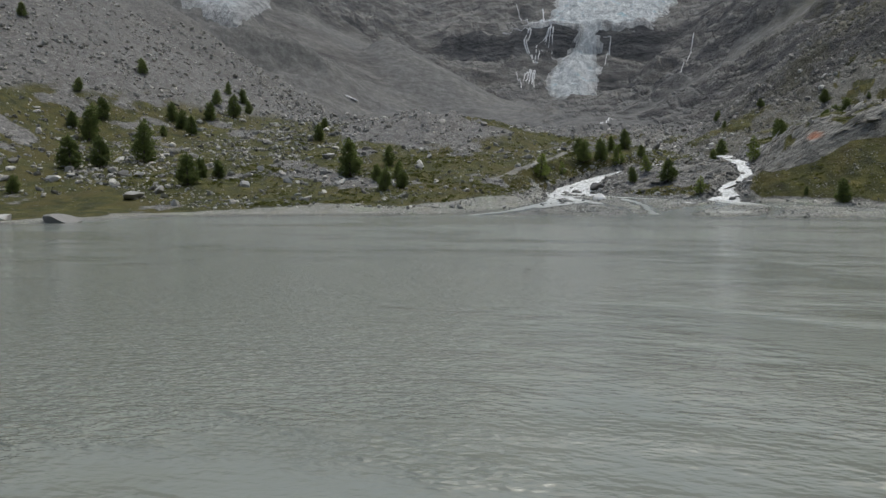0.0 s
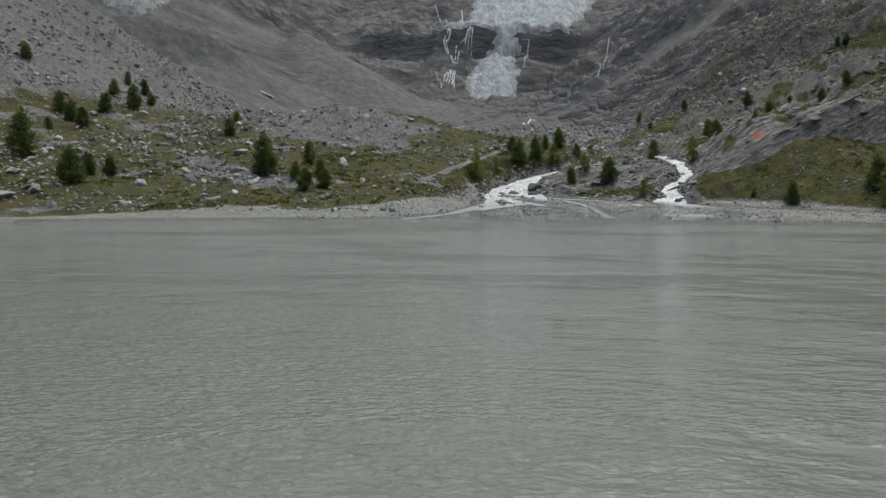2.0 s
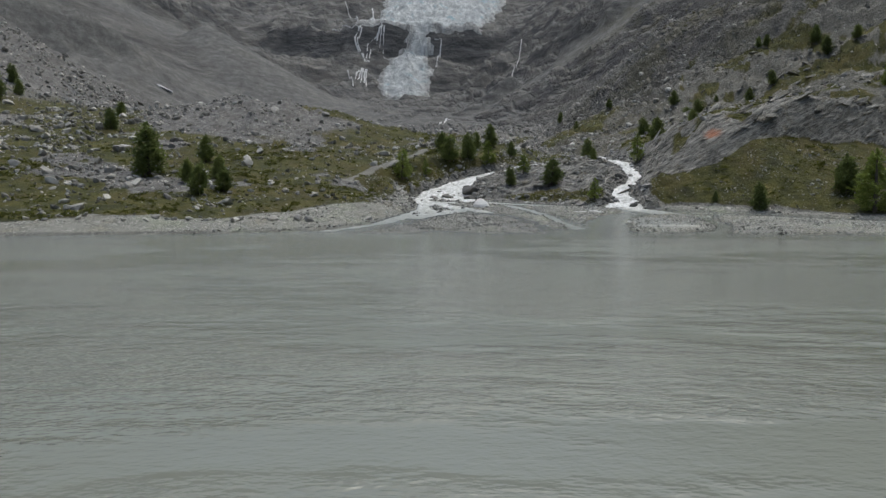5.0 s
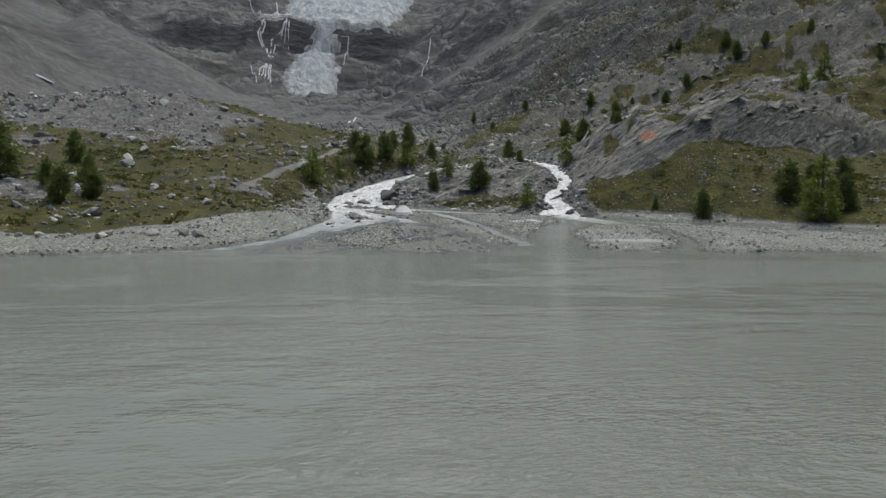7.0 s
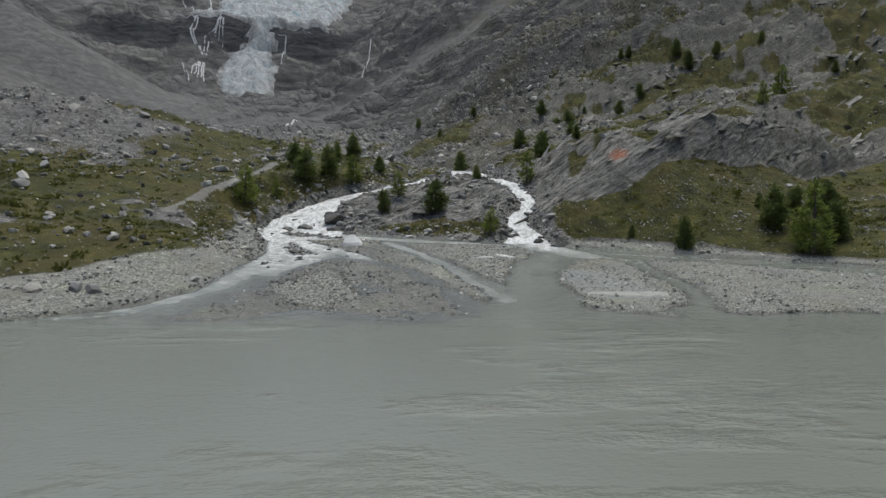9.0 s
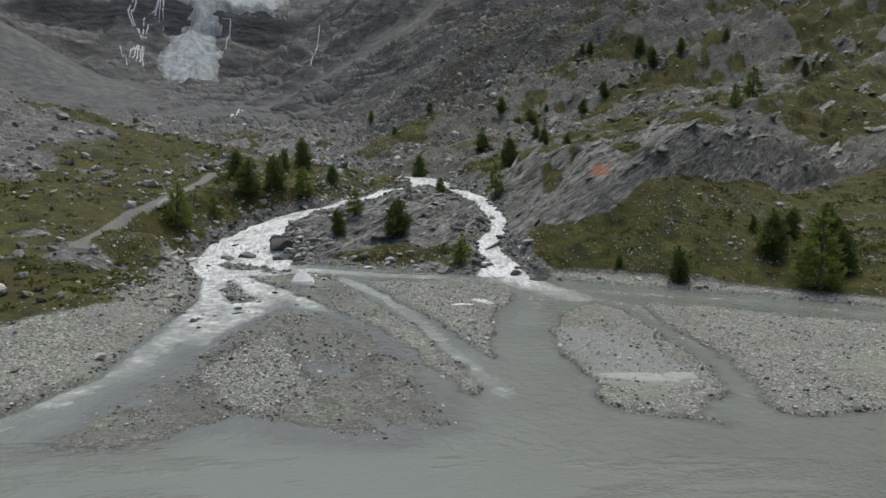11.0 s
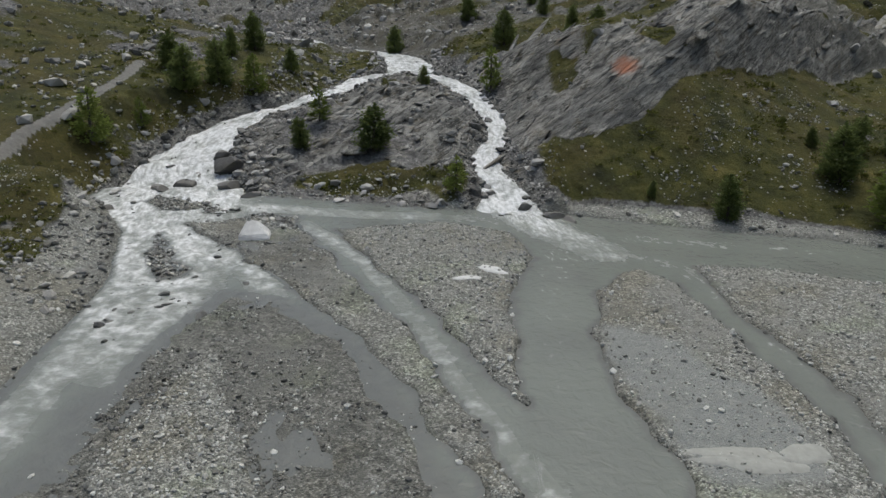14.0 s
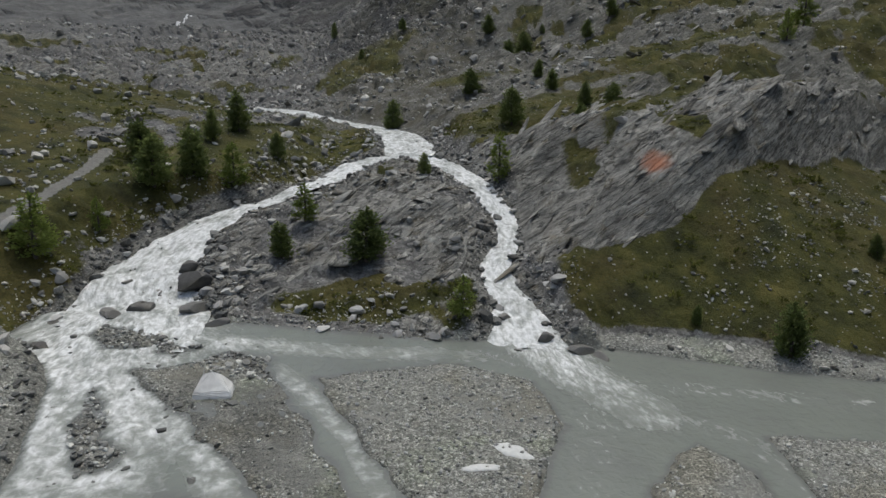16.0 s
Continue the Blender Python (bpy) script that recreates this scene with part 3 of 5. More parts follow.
    rock = n.mix(rust_at, rock, (0.42, 0.17, 0.095))
    far_rock = n.mix(1.0, wall, (1.15, 1.14, 1.12), "MULTIPLY")
    rock = n.mix(n.cover("far"), rock, far_rock)
    # grass and heath
    tuft = n.noise(5.0, 6, 0.75)
    green = n.ramp(n.math("ADD", n.math("MULTIPLY", mid, 0.6), n.math("MULTIPLY", tuft, 0.4)),
                   (0.33, (0.013, 0.016, 0.005)), (0.45, (0.036, 0.040, 0.009)), (0.56, (0.070, 0.069, 0.015)), (0.68, (0.135, 0.118, 0.034)))
    heath = n.span(n.noise(0.11, 5, 0.6), 0.46, 0.62)
    green = n.mix(n.math("MULTIPLY", heath, 0.5), green, n.ramp(tuft, (0.3, (0.038, 0.032, 0.010)), (0.7, (0.12, 0.095, 0.028))))
    specks = n.stones(2.2)
    stone_here = n.math("MULTIPLY", n.span(specks.outputs["Distance"], 0.2, 0.26, 1.0, 0.0), n.span(n.split(specks.outputs["Color"]), 0.80, 0.84))
    green = n.mix(stone_here, green, (0.25, 0.248, 0.24))
    # river gravel
    g1, g2 = n.stones(5.5), n.stones(13.0)
    pebble = n.math("ADD", n.math("MULTIPLY", n.split(g1.outputs["Color"]), 0.4), n.math("MULTIPLY", n.split(g2.outputs["Color"]), 0.6))
    gravel = n.ramp(pebble, (0.1, (0.09, 0.092, 0.082)), (0.45, (0.185, 0.188, 0.168)), (0.75, (0.34, 0.342, 0.308)), (1.0, (0.62, 0.62, 0.57)))
    silt = n.span(n.noise(0.22, 5, 0.6), 0.5, 0.64)
    gravel = n.mix(n.math("MULTIPLY", silt, 0.75), gravel, n.mix(fine, (0.20, 0.203, 0.185), (0.26, 0.262, 0.24)))
    hue = n.noise(0.16, 4, 0.6)
    gravel = n.mix(n.span(hue, 0.52, 0.66, 0.0, 0.7), gravel, n.mix(1.0, gravel, (0.86, 0.82, 0.73), "MULTIPLY"))
    gravel = n.mix(n.span(hue, 0.46, 0.34, 0.0, 0.8), gravel, n.mix(1.0, gravel, (1.06, 1.12, 0.98), "MULTIPLY"))
    gravel = n.mix(n.math("MULTIPLY", n.cover("silt"), 0.8), gravel, n.mix(fine, (0.235, 0.25, 0.24), (0.29, 0.302, 0.288)))
    gravel = n.mix(n.cover("trail"), gravel, n.mix(fine, (0.13, 0.125, 0.11), (0.27, 0.265, 0.25)))
    # together
    edge = n.math("MULTIPLY", n.math("SUBTRACT", fine, 0.5), 0.9)
    sharp = lambda v: n.span(n.math("ADD", v, edge), 0.35, 0.65)
    colour = n.mix(sharp(n.cover("rock")), scree, rock)
    colour = n.mix(sharp(n.cover("gravel")), colour, gravel)
    colour = n.mix(sharp(n.cover("grass")), colour, green)
    # real wetness and painted cut-bank shade both darken the colour
    wet_dark = n.cover("wet_dark")
    colour = n.mix(wet_dark, colour, n.mix(1.0, colour, (0.6, 0.595, 0.585), "MULTIPLY"))
    lumps = n.math("ADD", n.math("MULTIPLY", n.math("SUBTRACT", 1.0, s1.outputs["Distance"]), 0.6), n.math("MULTIPLY", fine, 0.5))
    lumps = n.math("ADD", lumps, n.math("MULTIPLY", n.math("SUBTRACT", 1.0, g2.outputs["Distance"]), 0.25))
    lumps = n.math("ADD", lumps, n.math("MULTIPLY", n.math("MULTIPLY", layers, 0.75), n.math("MULTIPLY", n.cover("rock"), n.math("SUBTRACT", 1.0, n.cover("far")))))
    ribs = n.math("ADD", n.noise(0.045, 10, 0.7, n.scaled(1, 1, 1.6)), n.math("MULTIPLY", n.noise(0.5, 6, 0.7), 0.12))
    lumps = n.math("ADD", n.math("MULTIPLY", lumps, 0.28), n.math("MULTIPLY", n.math("MULTIPLY", ribs, n.cover("far")), n.math("SUBTRACT", 16.0, n.math("MULTIPLY", n.cover("fan"), 12.0))))
    rough = n.math("SUBTRACT", 0.92, n.math("MULTIPLY", wet_dark, 0.5))
    return n.done(colour, rough, n.bump(lumps, 0.9, 1.0), Specular_IOR_Level=0.3)


def water_material(name, running):
    """Milky glacier water; where it runs, white foam lies on it."""
    n = Nodes(name)
    wind = n.turned(radians(-14))
    patch = n.noise(0.035, 5, 0.6, n.scaled(0.6, 1.5, 1, 0, wind), 0.5)
    w1 = n.noise(2.0, 3, 0.6, n.scaled(0.6, 1.5, 1, 0, wind), 0.3)
    w2 = n.noise(5.5, 2, 0.55, n.scaled(0.7, 1.3, 1, 0, n.turned(radians(-30))), 0.3)
    w3 = n.noise(0.5, 3, 0.55, n.scaled(0.8, 1.3, 1, 0, wind), 0.3)
    waves = n.math("ADD", n.math("MULTIPLY", w1, 0.40), n.math("MULTIPLY", w2, 0.34))
    waves = n.math("ADD", waves, n.math("MULTIPLY", w3, 0.32))
    milk = n.mix(n.noise(0.05, 4), (0.168, 0.183, 0.160), (0.205, 0.222, 0.196))
    milk = n.mix(n.cover("shallow"), milk, n.mix(n.noise(1.2, 5), (0.108, 0.112, 0.105), (0.165, 0.169, 0.158)))
    if not running:
        gust = n.span(n.math("ADD", patch, n.math("MULTIPLY", n.math("SUBTRACT", n.noise(0.25, 5, 0.65, n.scaled(0.7, 1.3, 1, 0, wind)), 0.5), 0.30)), 0.45, 0.56)
        return n.done(milk, n.math("SUBTRACT", 0.14, n.math("MULTIPLY", gust, 0.06)), n.bump(n.math("MULTIPLY", waves, n.math("ADD", 0.16, n.math("MULTIPLY", gust, 1.15))), 1.0, 0.36), IOR=1.33)
    along, across = n.cover("along"), n.cover("across")
    stretch = lambda k: n.add("ShaderNodeCombineXYZ", X=across, Y=n.math("MULTIPLY", along, k)).outputs[0]
    churn = n.noise(0.95, 5, 0.58, stretch(0.62), 0.6)
    streaks = n.noise(2.8, 5, 0.6, stretch(0.5), 0.4)
    lump = n.math("MULTIPLY", n.math("SUBTRACT", churn, 0.5), n.math("ADD", 0.8, n.math("MULTIPLY", n.cover("foam"), 2.2)))
    thread = n.math("MULTIPLY", n.math("SUBTRACT", streaks, 0.5), 1.3)
    white = n.math("ADD", n.math("ADD", lump, thread), n.math("SUBTRACT", n.math("MULTIPLY", n.cover("foam"), 1.35), 0.46))
    froth = n.span(white, -0.2, 1.0)
    milk = n.mix(n.math("MULTIPLY", n.cover("foam"), 0.4), milk, (0.27, 0.285, 0.268))
    colour = n.mix(froth, milk, n.mix(n.span(streaks, 0.3, 0.7), (0.52, 0.535, 0.53), (0.80, 0.81, 0.81)))
    ripple = n.math("ADD", n.math("MULTIPLY", n.noise(1.6, 4, 0.55, None, 0.5), 0.6), n.math("MULTIPLY", n.math("MULTIPLY", streaks, n.cover("foam")), 0.3))
    calm = n.math("ADD", 0.16, n.math("MULTIPLY", n.cover("foam"), 0.45))
    return n.done(colour, n.math("ADD", calm, n.math("MULTIPLY", froth, 0.4), True), n.bump(ripple, 0.6, 0.3), IOR=1.33)


def ice_material():
    n = Nodes("glacier_ice")
    flow = n.turned(-0.38)
    big, mid = n.noise(0.012, 6, 0.6), n.noise(0.10, 8, 0.72, n.scaled(1.1, 0.5, 0.5, 0, flow), 0.5)
    lines = n.noise(0.12, 5, 0.65, n.scaled(1.0, 0.08, 0.08, 0, flow), 0.4)
    clean = n.ramp(mid, (0.3, (0.25, 0.30, 0.325)), (0.46, (0.43, 0.475, 0.495)), (0.64, (0.70, 0.735, 0.745)))
    dirty = n.mix(n.span(mid, 0.40, 0.62), (0.19, 0.195, 0.197), (0.44, 0.455, 0.46))
    soil = n.math("ADD", n.math("SUBTRACT", 1.0, n.cover("core")), n.math("MULTIPLY", n.math("SUBTRACT", lines, 0.5), 2.4))
    soil = n.math("ADD", soil, n.math("MULTIPLY", n.math("SUBTRACT", big, 0.5), 1.2))
    colour = n.mix(n.span(soil, 0.2, 1.0, 0.0, 0.95), clean, dirty)
    blue = n.span(n.noise(0.03, 3), 0.58, 0.68, 0.0, 0.6)
    colour = n.mix(n.math("MULTIPLY", blue, n.cover("core")), colour, (0.25, 0.46, 0.55))
    return n.done(colour, 0.5, n.bump(n.math("ADD", mid, n.math("MULTIPLY", n.noise(0.35, 6, 0.7), 0.35)), 1.0, 12.0))


def simple(name, dark, light, scale, rough, bump=0.3, depth=0.02, by_object=0.0):
    n = Nodes(name)
    v = n.math("ADD", n.math("MULTIPLY", n.noise(scale, 6, 0.65), 0.7), n.math("MULTIPLY", n.noise(scale * 0.2, 3), 0.3))
    if by_object:
        v = n.math("ADD", v, n.math("MULTIPLY", n.math("SUBTRACT", n.random(), 0.5), by_object))
    return n.done(n.ramp(v, (0.32, dark), (0.68, light)), rough, n.bump(n.noise(scale, 6, 0.65), bump, depth))


GROUND, LAKE_WATER, STREAM = ground_material(), water_material("lake_water", False), water_material("stream_water", True)
ICE = ice_material()

# ---------------------------------------------------------------- ground and water
ground = new("ground", ground_mesh())
ground.data.materials.append(GROUND)
tagged(ground, "grey scree, grass and bare rock of an alpine valley", "ground", kind="structure")


def height(x, y):
    return relief(np.array([float(x)]), np.array([float(y)]))[0][0]


def grid_mesh(name, x, y, z, rows, cols, values, material):
    me = bpy.data.meshes.new(name)
    v = np.stack([x, y, z], -1).reshape(-1, 3)
    i = (np.arange(rows - 1)[:, None] * cols + np.arange(cols - 1)[None, :]).ravel()
    q = np.stack([i, i + 1, i + cols + 1, i + cols], 1)
    me.vertices.add(len(v))
    me.vertices.foreach_set("co", v.ravel())
    me.loops.add(q.size)
    me.loops.foreach_set("vertex_index", q.ravel())
    me.polygons.add(len(q))
    me.polygons.foreach_set("loop_start", np.arange(0, q.size, 4))
    me.polygons.foreach_set("use_smooth", np.ones(len(q), bool))
    me.update(calc_edges=True)
    for key, value in values.items():
        me.attributes.new(key, "FLOAT", "POINT").data.foreach_set("value", np.ravel(value).astype(np.float32))
    me.materials.append(material)
    return new(name, me)


def lake():
    xs = np.concatenate([np.linspace(-1500, -80, 15), np.arange(-78, 70, 1.0), np.linspace(72, 1500, 15)])
    ys = np.concatenate([np.linspace(-1600, -75, 15), np.arange(-73, 18, 1.0)])
    X, Y = np.meshgrid(xs, ys)
    x, y = X.ravel(), Y.ravel()
    bed = relief(x, y)[0]
    shallow = 0.9 * step(-0.42, -0.05, bed + 0.12 * fbm(x, y, 5, 3, 141)) * step(-60, -44, y)
    z = np.where(y > -28, -0.12, 0.0)
    ob = grid_mesh("lake", X, Y, z.reshape(X.shape), len(ys), len(xs), {"shallow": shallow, "foam": 0 * x}, LAKE_WATER)
    tagged(ob, "milky grey-green glacier lake with small ripples", "lake", kind="structure")


RAPIDS = [  # lines of white water on the fan: x, y, half width, and the share of foam at their start and end
    ([(-28.5, 20, 7.2), (-26.8, 12, 7), (-26, 8, 6), (-23.3, 0, 5.5), (-21.5, -7, 4.2), (-20, -13, 2.8)], 0.95, 0.45),
    ([(-22, -7, 1.5), (-22.5, -14, 1.4), (-22, -21, 1.2), (-25, -30, 1.5), (-31, -36, 2)], 0.5, 0.25),
    ([(-24, 13, 2.2), (-17, 13.2, 1.3), (-10, 12.4, 1.2), (-3, 12.8, 1.2), (3, 12, 1.5)], 0.7, 0.22),
    ([(-17, 3, 2.5), (-14.5, -3, 1.5), (-12.5, -8, 0.8)], 0.7, 0.4),
    ([(-14.5, 9.5, 0.9), (-8.5, 1.5, 1.0), (-4.5, -8, 0.9), (-1.8, -16, 0.8), (1.2, -23, 1.0)], 0.36, 0.36),
    ([(3, 17, 2.8), (4.6, 13, 2.4), (6.5, 9, 2.4), (9, 5.5, 2.6)], 0.95, 0.45),
    ([(6.5, 8, 1.5), (4.4, -2, 1.4), (3.4, -12, 1.4), (3.8, -25, 2)], 0.26, 0.06),
    ([(10, 6, 1.5), (14.5, 2, 1.0), (16, -6, 0.9), (16.2, -18, 1.0), (14.5, -27, 1.2)], 0.25, 0.12),
    ([(9, 9, 1.4), (20, 8, 1.4), (32, 5, 1.6), (48, -6, 2)], 0.25, 0.12),
]


def fan_water():
    xs, ys = np.arange(-37, 52, 0.26), np.arange(-36.5, 21.5, 0.26)
    X, Y = np.meshgrid(xs, ys)
    x, y = X.ravel(), Y.ravel()
    foam = np.zeros(len(x))
    for line, first, last in RAPIDS:
        d, w = to_line(x, y, line)
        ys_of = [p[1] for p in line]
        a = np.clip((ys_of[0] - y) / (ys_of[0] - ys_of[-1] + 1e-6), 0, 1) if abs(ys_of[0] - ys_of[-1]) > 4 else np.clip((x - line[0][0]) / (line[-1][0] - line[0][0]), 0, 1)
        foam = np.maximum(foam, (first + (last - first) * a) * step(1.6, 0.3, d / w))
    bed = relief(x, y)[0]
    level = delta_level(x, y)
    foam = foam * (0.25 + 0.75 * step(-0.06, -0.24, bed - level))
    shallow = 0.9 * step(-0.42, -0.05, bed - level + 0.12 * fbm(x, y, 5, 3, 141)) * step(0.5, 0.2, foam)
    east = x > np.interp(y, [-36, -24, -16, -3, 4, 11, 14], [1.5, 0.6, 1.2, 2.0, 3.5, 2.5, -2])
    ox, oy = np.where(east, 3.0, -29.5), np.where(east, 24.0, 27.0)
    along, across = np.hypot(x - ox, y - oy), 20 * np.arctan2(x - ox, oy - y)
    rough = 1.3 * fbm(across, along * 0.55, 1.5, 3, 151) + 0.3 * fbm(across, along * 0.6, 0.7, 2, 152)
    foam = np.clip(foam * (0.88 + 0.45 * fbm(across, along * 0.4, 3.5, 3, 153)), 0, 1)
    z = level + 0.015 + foam ** 1.5 * 0.34 * rough - np.where(y < -30, (-30 - y) * 0.012, 0) - 0.9 * step(16.5, 21, y)
    ob = grid_mesh("braided_stream", X, Y, z.reshape(X.shape), len(ys), len(xs), {"shallow": shallow, "foam": foam, "along": along, "across": across}, STREAM)
    tagged(ob, "grey meltwater spreading in braids over a gravel fan", "stream", kind="structure")


def ribbon(name, line, lift, foam, label, cells=0.25):
    """Running water that follows its bed."""
    p = np.array(line, float)
    length = np.concatenate([[0], np.cumsum(np.hypot(*np.diff(p[:, :2], axis=0).T))])
    k = np.arange(0, length[-1], cells)
    smooth = lambda v: np.convolve(np.pad(np.interp(k, length, v), 8, mode="edge"), np.ones(17) / 17, "valid")
    cx, cy, w = smooth(p[:, 0]), smooth(p[:, 1]), smooth(p[:, 2]) + 0.6
    tx, ty = np.gradient(cx), np.gradient(cy)
    l = np.hypot(tx, ty)
    s = np.linspace(-1, 1, 25)
    X = cx[:, None] - (ty / l)[:, None] * w[:, None] * s
    Y = cy[:, None] + (tx / l)[:, None] * w[:, None] * s
    x, y = X.ravel(), Y.ravel()
    mid = bed_level(cx, cy)
    mid = np.where(cy < 32, smax(mid, delta_level(cx, cy) + 0.06, 0.25), mid)
    low = step(16.5, 12.5, cy)
    mid = mid * (1 - low) + (np.minimum(mid, delta_level(cx, cy)) - 0.12) * low
    along, across = np.repeat(k, 25), (w[:, None] * s).ravel()
    z = np.repeat(mid, 25) + lift + 0.26 * fbm(across, along * 0.6, 1.6, 3, 161) + 0.08 * fbm(across, along * 0.6, 0.6, 2, 162)
    z = z - 0.10 * np.tile(s ** 4, len(k))
    steep = np.abs(np.gradient(mid)) / cells
    f = np.clip(np.repeat(foam * (0.72 + 0.28 * step(0.0, 0.22, steep + 0.05)), 25) * (0.95 + 0.4 * fbm(x, y, 2.6, 3, 163)), 0, 1)
    ob = grid_mesh(name, X, Y, z.reshape(X.shape), len(k), 25, {"shallow": 0 * x, "foam": f, "along": along, "across": across}, STREAM)
    return tagged(ob, label, "stream", kind="structure")


lake()
fan_water()
ribbon("mountain_stream", LEFT_ARM, -0.02, 0.88, "white mountain stream tumbling over boulders")
ribbon("mountain_stream", RIGHT_ARM, -0.02, 0.9, "narrow white stream falling beside a rock wall")
ribbon("mountain_stream", HEAD_ARM, 0.12, 0.85, "shallow white stream running through a meadow")

# ---------------------------------------------------------------- things: helpers
def raw_mesh(name, verts, faces, material, smooth=False):
    """A mesh of triangles or quads from arrays."""
    verts, faces = np.asarray(verts, float), np.asarray(faces)
    k = faces.shape[1]
    me = bpy.data.meshes.new(name)
    me.vertices.add(len(verts))
    me.vertices.foreach_set("co", verts.ravel())
    me.loops.add(faces.size)
    me.loops.foreach_set("vertex_index", faces.ravel())
    me.polygons.add(len(faces))
    me.polygons.foreach_set("loop_start", np.arange(0, faces.size, k))
    me.polygons.foreach_set("use_smooth", np.full(len(faces), smooth))
    me.update(calc_edges=True)
    me.materials.append(material)
    return me


def part(name, me, parent, label=""):
    ob = new(name, me)
    ob.parent = parent
    return tagged(ob, label)


def ball(level):
    bm = bmesh.new()
    bmesh.ops.create_icosphere(bm, subdivisions=level, radius=1.0)
    v = np.array([p.co[:] for p in bm.verts])
    f = np.array([[p.index for p in t.verts] for t in bm.faces])
    bm.free()
    return v, f


def chip_faces():
    """The twenty faces of the plain ball."""
    bm = bmesh.new()
    bmesh.ops.create_icosphere(bm, subdivisions=1, radius=1.0)
    f = np.array([[p.index for p in t.verts] for t in bm.faces])
    bm.free()
    return f


CHIP = chip_faces()


def stone_shape(level, seed, flat=0.7, cuts=9, low=0.55, high=0.9):
    """An angular stone about one metre across: a ball cut by random planes and dented."""
    rng = np.random.default_rng(seed)
    v, f = ball(level)
    for _ in range(cuts):
        n = rng.normal(size=3)
        n /= np.linalg.norm(n)
        lim = rng.uniform(low, high)
        d = v @ n
        v = v - np.outer(np.maximum(d - lim, 0), n)
    v *= rng.uniform(0.8, 1.2, 3) * np.array([1, 0.85, flat])
    v += rng.normal(scale=0.03 if level < 3 else 0.008, size=v.shape)
    if cuts > 9:
        v = v / np.abs(v).max(0) * np.array([1, 0.9, flat])
    return v * 0.55, f


ICO = [stone_shape(1, 200 + k) for k in range(6)]
BIG = [stone_shape(3, 400 + k, 0.75, 15, 0.4, 0.8) for k in range(8)]


def scattered(name, x, y, z, size, shapes, material, rng, sink=0.25):
    """One mesh of many stones that lie on the ground."""
    vs, fs, at = [], [], 0
    for k, (v, f) in enumerate(shapes):
        pick = np.arange(len(x)) % len(shapes) == k
        n = int(pick.sum())
        if not n:
            continue
        a = rng.uniform(0, 2 * np.pi, n)
        c, s = np.cos(a), np.sin(a)
        sq = rng.uniform(0.75, 1.25, (n, 3)) * size[pick][:, None]
        p = v[None] * sq[:, None, :]
        q = np.stack([p[..., 0] * c[:, None] - p[..., 1] * s[:, None], p[..., 0] * s[:, None] + p[..., 1] * c[:, None], p[..., 2]], -1)
        tilt = rng.normal(scale=0.25, size=(n, 2))
        q[..., 2] += q[..., 0] * tilt[:, :1] + q[..., 1] * tilt[:, 1:]
        q += np.stack([x[pick], y[pick], z[pick] + size[pick] * (0.38 - sink)], -1)[:, None, :]
        vs.append(q.reshape(-1, 3))
        fs.append((f[None] + (at + np.arange(n) * len(v))[:, None, None]).reshape(-1, 3))
        at += n * len(v)
    return raw_mesh(name, np.concatenate(vs), np.concatenate(fs), material)


def stone_material(name, dark, light, moss, island):
    n = Nodes(name)
    grain, blotch = n.noise(6.0, 6, 0.7), n.noise(0.9, 4)
    own = n.island() if island else n.random()
    v = n.math("ADD", n.math("MULTIPLY", grain, 0.45), n.math("MULTIPLY", own, 0.55))
    colour = n.ramp(v, (0.2, dark), (0.55, tuple((a + b) / 2 for a, b in zip(dark, light))), (0.85, light))
    colour = n.mix(n.span(blotch, 0.52, 0.66, 0.0, moss), colour, (0.11, 0.10, 0.06))
    return n.done(colour, 0.9, n.bump(n.noise(9.0, 6, 0.7), 0.6, 0.06), Specular_IOR_Level=0.3)


PALE = stone_material("pale_stone", (0.10, 0.098, 0.090), (0.62, 0.605, 0.56), 0.25, True)
PALE_ONE = stone_material("pale_boulder", (0.21, 0.208, 0.20), (0.52, 0.515, 0.495), 0.35, False)
COBBLE = stone_material("river_cobble", (0.08, 0.08, 0.073), (0.72, 0.72, 0.67), 0.06, True)
COBBLE_ONE = stone_material("river_cobble_single", (0.14, 0.139, 0.134), (0.50, 0.497, 0.48), 0.08, False)
WET = stone_material("wet_stone", (0.045, 0.045, 0.043), (0.22, 0.22, 0.205), 0.15, True)
WET_ONE = stone_material("wet_boulder", (0.055, 0.053, 0.05), (0.20, 0.195, 0.18), 0.25, False)
WET.node_tree.nodes["Principled BSDF"].inputs["Roughness"].default_value = 0.45
WET_ONE.node_tree.nodes["Principled BSDF"].inputs["Roughness"].default_value = 0.45


# ---------------------------------------------------------------- glacier, waterfalls, snow
TONGUE = [(-366, 772), (-398, 792), (-414, 836), (-438, 916), (-430, 955), (-420, 965), (-418, 978), (-444, 978), (-514, 950), (-545, 1099), (-668, 1434), (-820, 1900), (-430, 2000), (-422, 1689),
          (-395, 1495), (-314, 1024), (-345, 1007), (-380, 988), (-386, 976), (-388, 966), (-374, 945), (-356, 908), (-342, 862), (-324, 812), (-300, 779), (-336, 770)]
SIDE_ICE = [(-492, 290), (-474, 290), (-462, 296), (-470, 318), (-505, 358), (-572, 424), (-610, 466), (-690, 560), (-780, 520), (-700, 400), (-600, 320), (-522, 292)]


